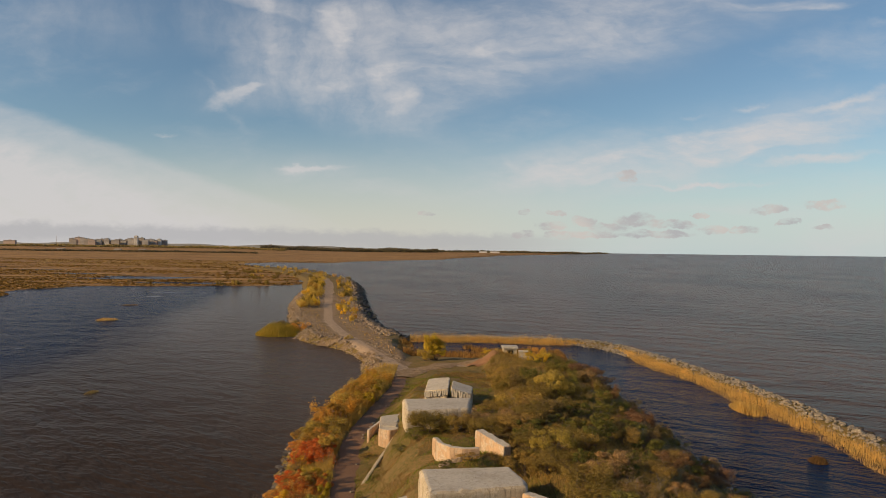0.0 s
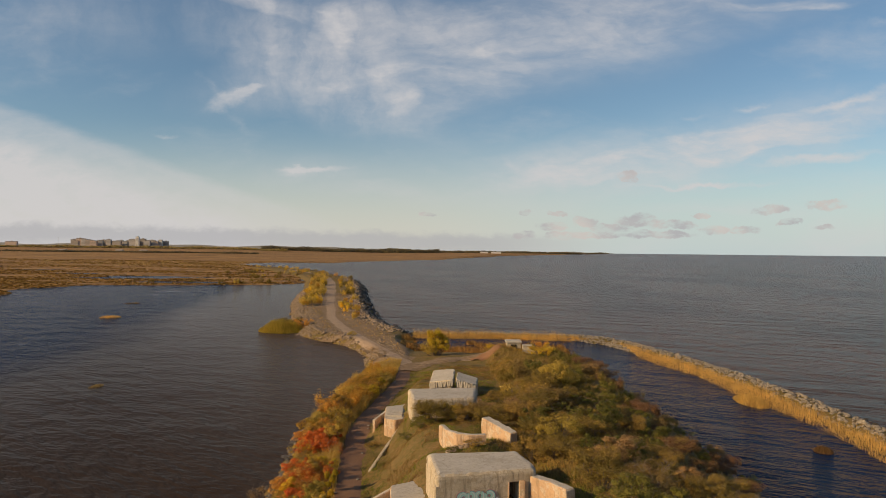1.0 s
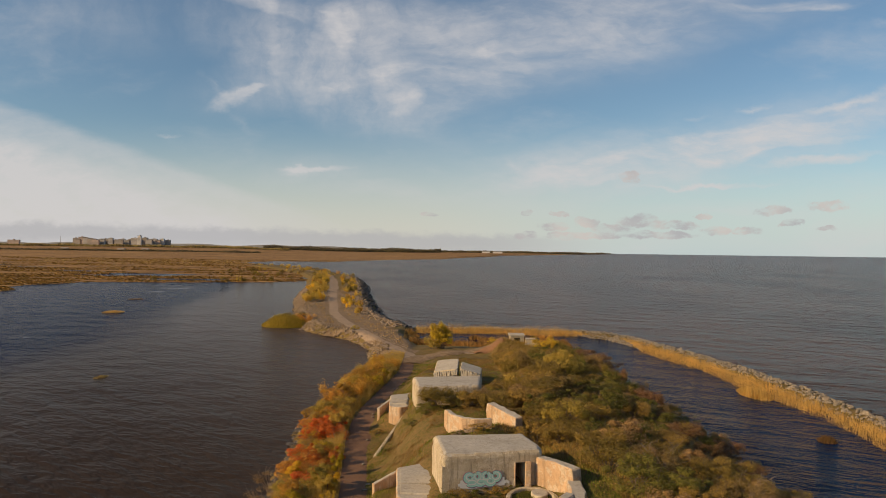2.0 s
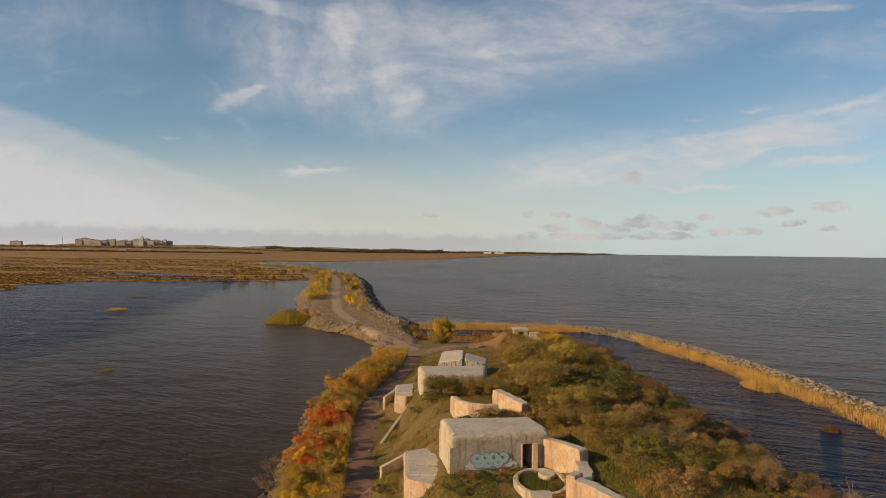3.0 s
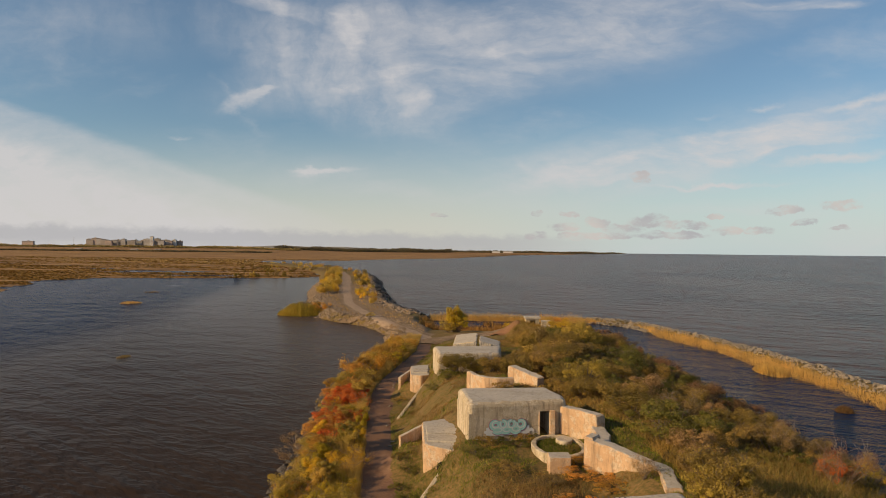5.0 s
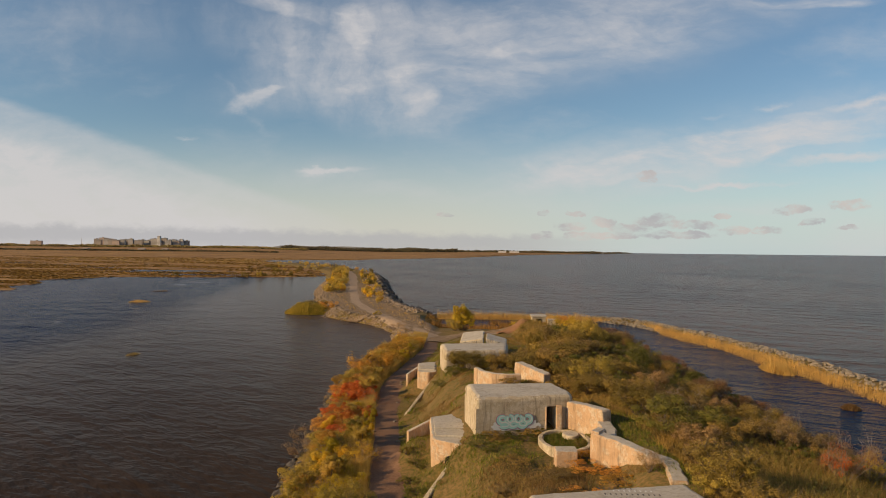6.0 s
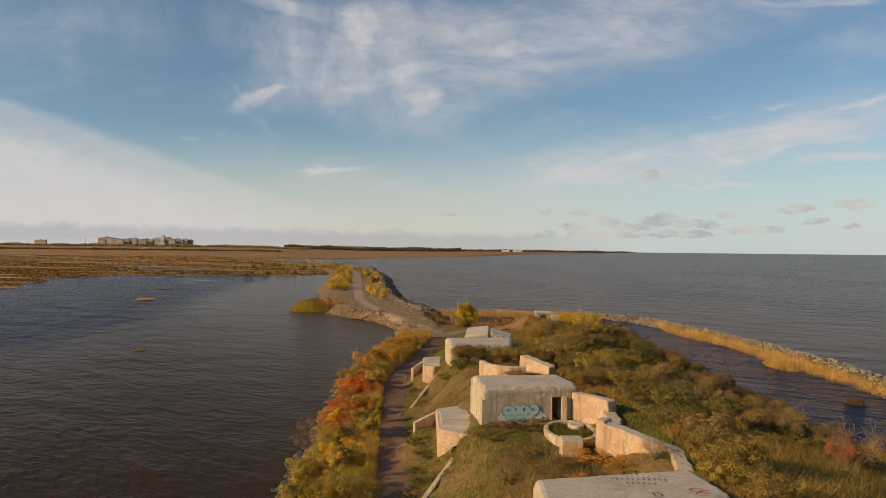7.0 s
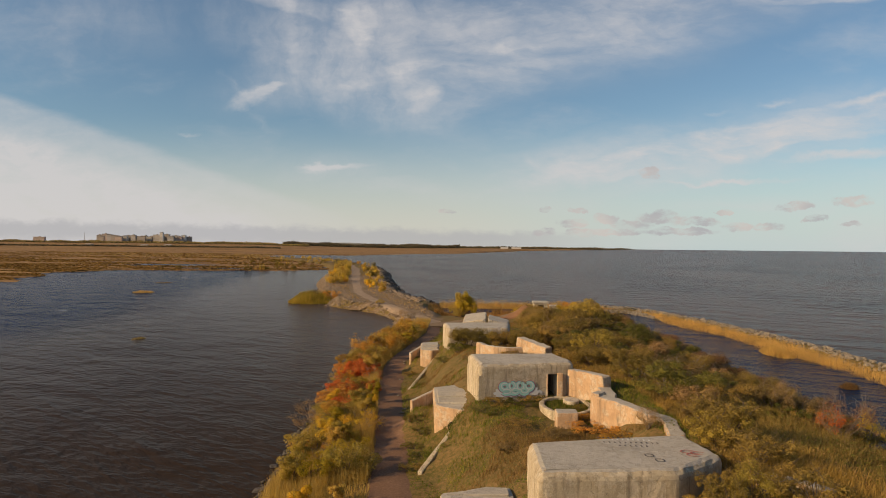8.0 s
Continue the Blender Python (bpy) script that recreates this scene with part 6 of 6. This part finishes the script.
M_DARKWOOD = leafy("dark_foliage", [(0.0, (0.03, 0.026, 0.016)), (0.5, (0.055, 0.048, 0.024)), (1.0, (0.10, 0.08, 0.035))], 0.1)


def apartment_block(u, y, wide, high, mat, label):
    """A slab block with storeys of window bands and a stair tower on the roof."""
    x = u * y
    z = float(marsh(x, y))
    h = empty("apartment_building", (x, y, z))
    wall = part("wall", box_bm(-wide / 2, -7, -3, wide / 2, 7, high), mat, h)
    roof = part("roof", box_bm(-wide / 2 - 0.4, -7.4, high + 0.004, wide / 2 + 0.4, 7.4, high + 1.2), M_TAR, h)
    part("stair_tower", box_bm(-3, -3, high + 1.204, 4, 4, high + 4.5), mat, roof)
    for k in range(int(high / 6)):
        part("window_band", box_bm(-wide / 2 + 1, -7.15, 3 + k * 6, wide / 2 - 1, -6.8, 4.8 + k * 6), M_HAZED_PANE, wall)
    return tagged(h, label, "apartment building", "blocks of the far town")


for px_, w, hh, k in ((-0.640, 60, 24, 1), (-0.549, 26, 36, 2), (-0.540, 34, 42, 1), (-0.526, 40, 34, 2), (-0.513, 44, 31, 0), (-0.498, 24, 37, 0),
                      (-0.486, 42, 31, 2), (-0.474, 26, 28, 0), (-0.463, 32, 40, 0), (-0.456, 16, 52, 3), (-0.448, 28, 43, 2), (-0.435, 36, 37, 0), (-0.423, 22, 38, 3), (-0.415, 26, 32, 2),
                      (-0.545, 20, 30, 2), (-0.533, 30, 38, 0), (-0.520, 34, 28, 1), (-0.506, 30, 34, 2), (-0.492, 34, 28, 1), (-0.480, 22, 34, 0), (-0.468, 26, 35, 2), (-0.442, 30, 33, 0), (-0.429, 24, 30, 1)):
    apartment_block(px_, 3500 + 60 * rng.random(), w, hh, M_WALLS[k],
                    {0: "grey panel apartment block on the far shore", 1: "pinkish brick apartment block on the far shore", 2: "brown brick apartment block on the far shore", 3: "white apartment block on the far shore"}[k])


def hall(u, y, wide, high, mat, label):
    x = u * y
    h = empty("hall", (x, y, float(marsh(x, y))))
    part("wall", box_bm(-wide / 2, -8, -2, wide / 2, 8, high), mat, h)
    bm = bmesh.new()
    ends = [[bm.verts.new((sx * (wide / 2 + 0.6), yy, zz)) for yy, zz in ((-8.6, high + 0.05), (0, high + 2.6), (8.6, high + 0.05), (0, high + 0.5))] for sx in (-1, 1)]
    for i in range(4):
        bm.faces.new((ends[0][i], ends[0][(i + 1) % 4], ends[1][(i + 1) % 4], ends[1][i]))
    bm.faces.new(ends[0])
    bm.faces.new(ends[1])
    part("roof", bm, mat, h, "gabled roof")
    return tagged(h, label, "hall", "low halls on the far shore")


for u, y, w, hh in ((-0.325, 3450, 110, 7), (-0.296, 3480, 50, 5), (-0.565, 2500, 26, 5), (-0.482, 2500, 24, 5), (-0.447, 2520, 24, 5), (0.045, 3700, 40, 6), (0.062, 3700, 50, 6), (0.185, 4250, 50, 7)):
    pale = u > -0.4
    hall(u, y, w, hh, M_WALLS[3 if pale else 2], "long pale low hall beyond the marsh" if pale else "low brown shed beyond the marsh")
mast = empty("mast", (-0.572 * 3500, 3500, float(marsh(-0.572 * 3500, 3500))))
part("pole", stems([((0, 0, -2), (0, 0, 48), 1.0)], 1.2, 0.5, 6), M_WALLS[0], mast)
tagged(mast, "thin grey mast beside the far town", "mast")


def far_woods(name, n, u0, u1, y0, y1, high, mat, label, leaf=5.0):
    u, y = rng.uniform(u0, u1, n), rng.uniform(y0, y1, n)
    x = u * y
    z = marsh(x, y)
    h = high * (0.75 + 0.35 * wobble(u * 200, y / 40, 2.0, 3)) * rng.uniform(0.6, 1.1, n)
    k = 8
    c = np.repeat(np.stack([x, y, z], 1), k, 0)
    hh = np.repeat(h, k)
    c[:, 2] += hh * rng.uniform(0.1, 0.95, n * k)
    c[:, :2] += rng.normal(size=(n * k, 2)) * hh[:, None] * 0.22
    keep = np.repeat(z > -0.5, k)
    return tagged(soup(name, leaves(c[keep], leaf, rng, 0.3, np.array([-0.4, -0.5, 0.5])), mat), label, "woods", kind="stuff")


far_woods("far_woods", 2600, -0.275, -0.02, 3700, 4100, 22, M_DARKWOOD, "dark bare autumn wood on the far shore", 6.0)
far_woods("far_woods", 1800, -0.03, 0.25, 3900, 4500, 13, M_DARKWOOD, "low dark coastal wood along the far shore")
far_woods("far_woods", 2600, -0.72, -0.24, 3200, 3420, 11, M_WOOD, "ochre trees before the far town")
far_woods("far_woods", 1400, -0.72, -0.28, 2350, 2440, 5, M_DARKWOOD, "dark hedge line across the marsh", 4.0)
far_woods("far_bushes", 900, -0.60, -0.12, 1000, 1350, 3.4, M_WOOD, "ochre bushes in a belt across the marsh", 0.9)
xs = np.linspace(-3600, 900, 60)
top = 44 * smooth01((700 - xs) / 2600) + 6 * np.sin(xs / 210) + 4 * np.sin(xs / 77)
# the blue-grey is distance haze painted into the ridge's own colour
M_RIDGE = surface("haze_painted_ridge", [(0.3, (0.17, 0.18, 0.19)), (0.7, (0.24, 0.25, 0.25))], 0.004, 0.02, 1.0, 0.5)
v = [(x, 4930 + d, z) for d, zz in ((0, None), (20, 1)) for x, z in zip(xs, (np.full(60, -3.0) if zz is None else np.maximum(top, 8)))]
ridge_ob = mesh_object("far_ridge", v, grid_faces(2, 60).tolist(), M_RIDGE)
tagged(ridge_ob, "wooded ridge on the skyline, distance haze put into its blue-grey colour", "ridge", kind="structure")

# ---- paint on the concrete ----
M_MINT = surface("mint_paint", [(0.3, (0.26, 0.52, 0.48)), (0.7, (0.42, 0.64, 0.60))], 1.5, 8.0, 0.7, 0.01)
M_TEAL = surface("teal_paint", [(0.3, (0.10, 0.22, 0.24)), (0.7, (0.16, 0.30, 0.32))], 1.5, 8.0, 0.7, 0.01)
M_PINK = surface("pink_paint", [(0.3, (0.42, 0.17, 0.24)), (0.7, (0.55, 0.27, 0.33))], 1.5, 8.0, 0.7, 0.01)
M_PALE = surface("white_paint", [(0.3, (0.55, 0.56, 0.54)), (0.7, (0.70, 0.70, 0.68))], 1.5, 8.0, 0.7, 0.01)
M_INK = surface("dark_paint", [(0.3, (0.06, 0.05, 0.05)), (0.7, (0.12, 0.10, 0.10))], 1.5, 8.0, 0.7, 0.01)
M_REDPAINT = surface("red_paint", [(0.3, (0.38, 0.10, 0.08)), (0.7, (0.5, 0.2, 0.16))], 1.5, 8.0, 0.7, 0.01)


def blob(path, width, lift, on):
    """A fat painted stroke on a wall or roof. on(s, t) gives its place and outward direction."""
    bm = bmesh.new()
    n = len(path)
    lo, hi = [], []
    for i, (s, t) in enumerate(path):
        a, b = Vector(path[max(i - 1, 0)]), Vector(path[min(i + 1, n - 1)])
        d = (b - a).normalized()
        w = width * (0.55 + 0.45 * math.sin(math.pi * (i + 0.5) / n)) / 2
        nn = Vector((-d.y, d.x)) * w
        lo.append((s - nn.x, t - nn.y))
        hi.append((s + nn.x, t + nn.y))
    rows = []
    for ring in (lo, hi):
        row = []
        for s, t in ring:
            p, out = on(s, t)
            row.append(bm.verts.new(p + out * lift))
        rows.append(row)
    for i in range(n - 1):
        bm.faces.new((rows[0][i], rows[0][i + 1], rows[1][i + 1], rows[1][i]))
    return bm


front_a, front_b = Vector((0.0, 63.6, 0)), Vector((9.2, 66.0, 0))
front_t = (front_b - front_a).normalized()
front_out = Vector((front_t.y, -front_t.x, 0))


def on_front(s, t):
    return front_a + front_t * s + Vector((0, 0, t)) - b1.location, front_out


def arc(cx, cy, rx, ry, a0, a1, n=10):
    return [(cx + rx * math.cos(radians(a0 + (a1 - a0) * i / n)), cy + ry * math.sin(radians(a0 + (a1 - a0) * i / n))) for i in range(n + 1)]


FIGURES = [arc(2.55, 8.42, 0.34, 0.30, 30, 375, 14), arc(2.75, 7.92, 0.40, 0.20, 200, 540, 14), arc(3.30, 8.44, 0.30, 0.34, 120, 470, 14), arc(3.62, 7.94, 0.36, 0.22, 10, 350, 14),
           arc(4.12, 8.42, 0.34, 0.36, 80, 430, 16), arc(4.56, 7.96, 0.36, 0.24, 60, 410, 14), arc(5.02, 8.40, 0.36, 0.34, 140, 490, 14)]
part("paint_ground", blob([(1.7, 7.86), (2.6, 7.85), (3.9, 7.95), (5.0, 7.85), (5.9, 7.9)], 1.0, 0.042, on_front), M_PALE, b1, "pale ground of a wall painting")
for i, fig in enumerate(FIGURES):
    outline = part("paint_outline", blob(fig, 0.66, 0.050 + 0.001 * i, on_front), M_PINK, b1, "pink outline of a faded wall painting")
    part("paint_edge", blob(fig, 0.54, 0.060 + 0.001 * i, on_front), M_TEAL, outline, "dark teal edge of a wall painting")
    part("paint_fill", blob(fig, 0.46, 0.070 + 0.001 * i, on_front), M_MINT, outline, "mint green rounded shape of a wall painting")
    part("paint_line", blob([(q + 0.04, t + 0.05) for q, t in fig[1:-1]], 0.09, 0.080, on_front), M_PALE, outline, "thin pale highlight of a wall painting")
for s in (1.5, 5.75):
    part("paint_patch", blob([(s, 7.75), (s + 0.35, 7.9), (s + 0.6, 7.7)], 0.3, 0.05, on_front), M_PALE, b1, "pale yellow-white smear of paint")


def on_roof(s, t):
    return Vector((s, t, 9.9)) - b0.location, Vector((0, 0, 1))


for r, (x0, x1, yy, mt) in enumerate(((7.2, 9.6, 42.0 - 0.6, M_INK), (8.0, 10.8, 41.0, M_PALE), (7.4, 11.2, 40.4, M_INK), (8.2, 10.4, 39.7, M_INK))):
    for k in range(int((x1 - x0) / 0.32)):
        a = x0 + k * 0.32
        part("paint_bar", blob([(a + 0.08, yy), (a + 0.09, yy + 0.12), (a + 0.08, yy + 0.26)], 0.10, 0.03, on_roof), mt, b0, "dark painted bar of faded scrawl")
for a, yy in ((9.35, 37.75), (9.72, 36.85)):
    part("paint_mark", blob([(a, yy), (a + 0.42, yy), (a + 0.46, yy + 0.35), (a + 0.3, yy + 0.5), (a, yy + 0.48), (a, yy + 0.05)], 0.10, 0.03, on_roof), M_INK, b0, "dark painted letter of faded scrawl")
for a, yy in ((12.0, 38.9), (12.5, 38.6), (12.2, 38.3)):
    part("paint_mark", blob(arc(a, yy, 0.4, 0.3, 20, 300), 0.10, 0.03, on_roof), M_REDPAINT, b0, "faded red painted loop")
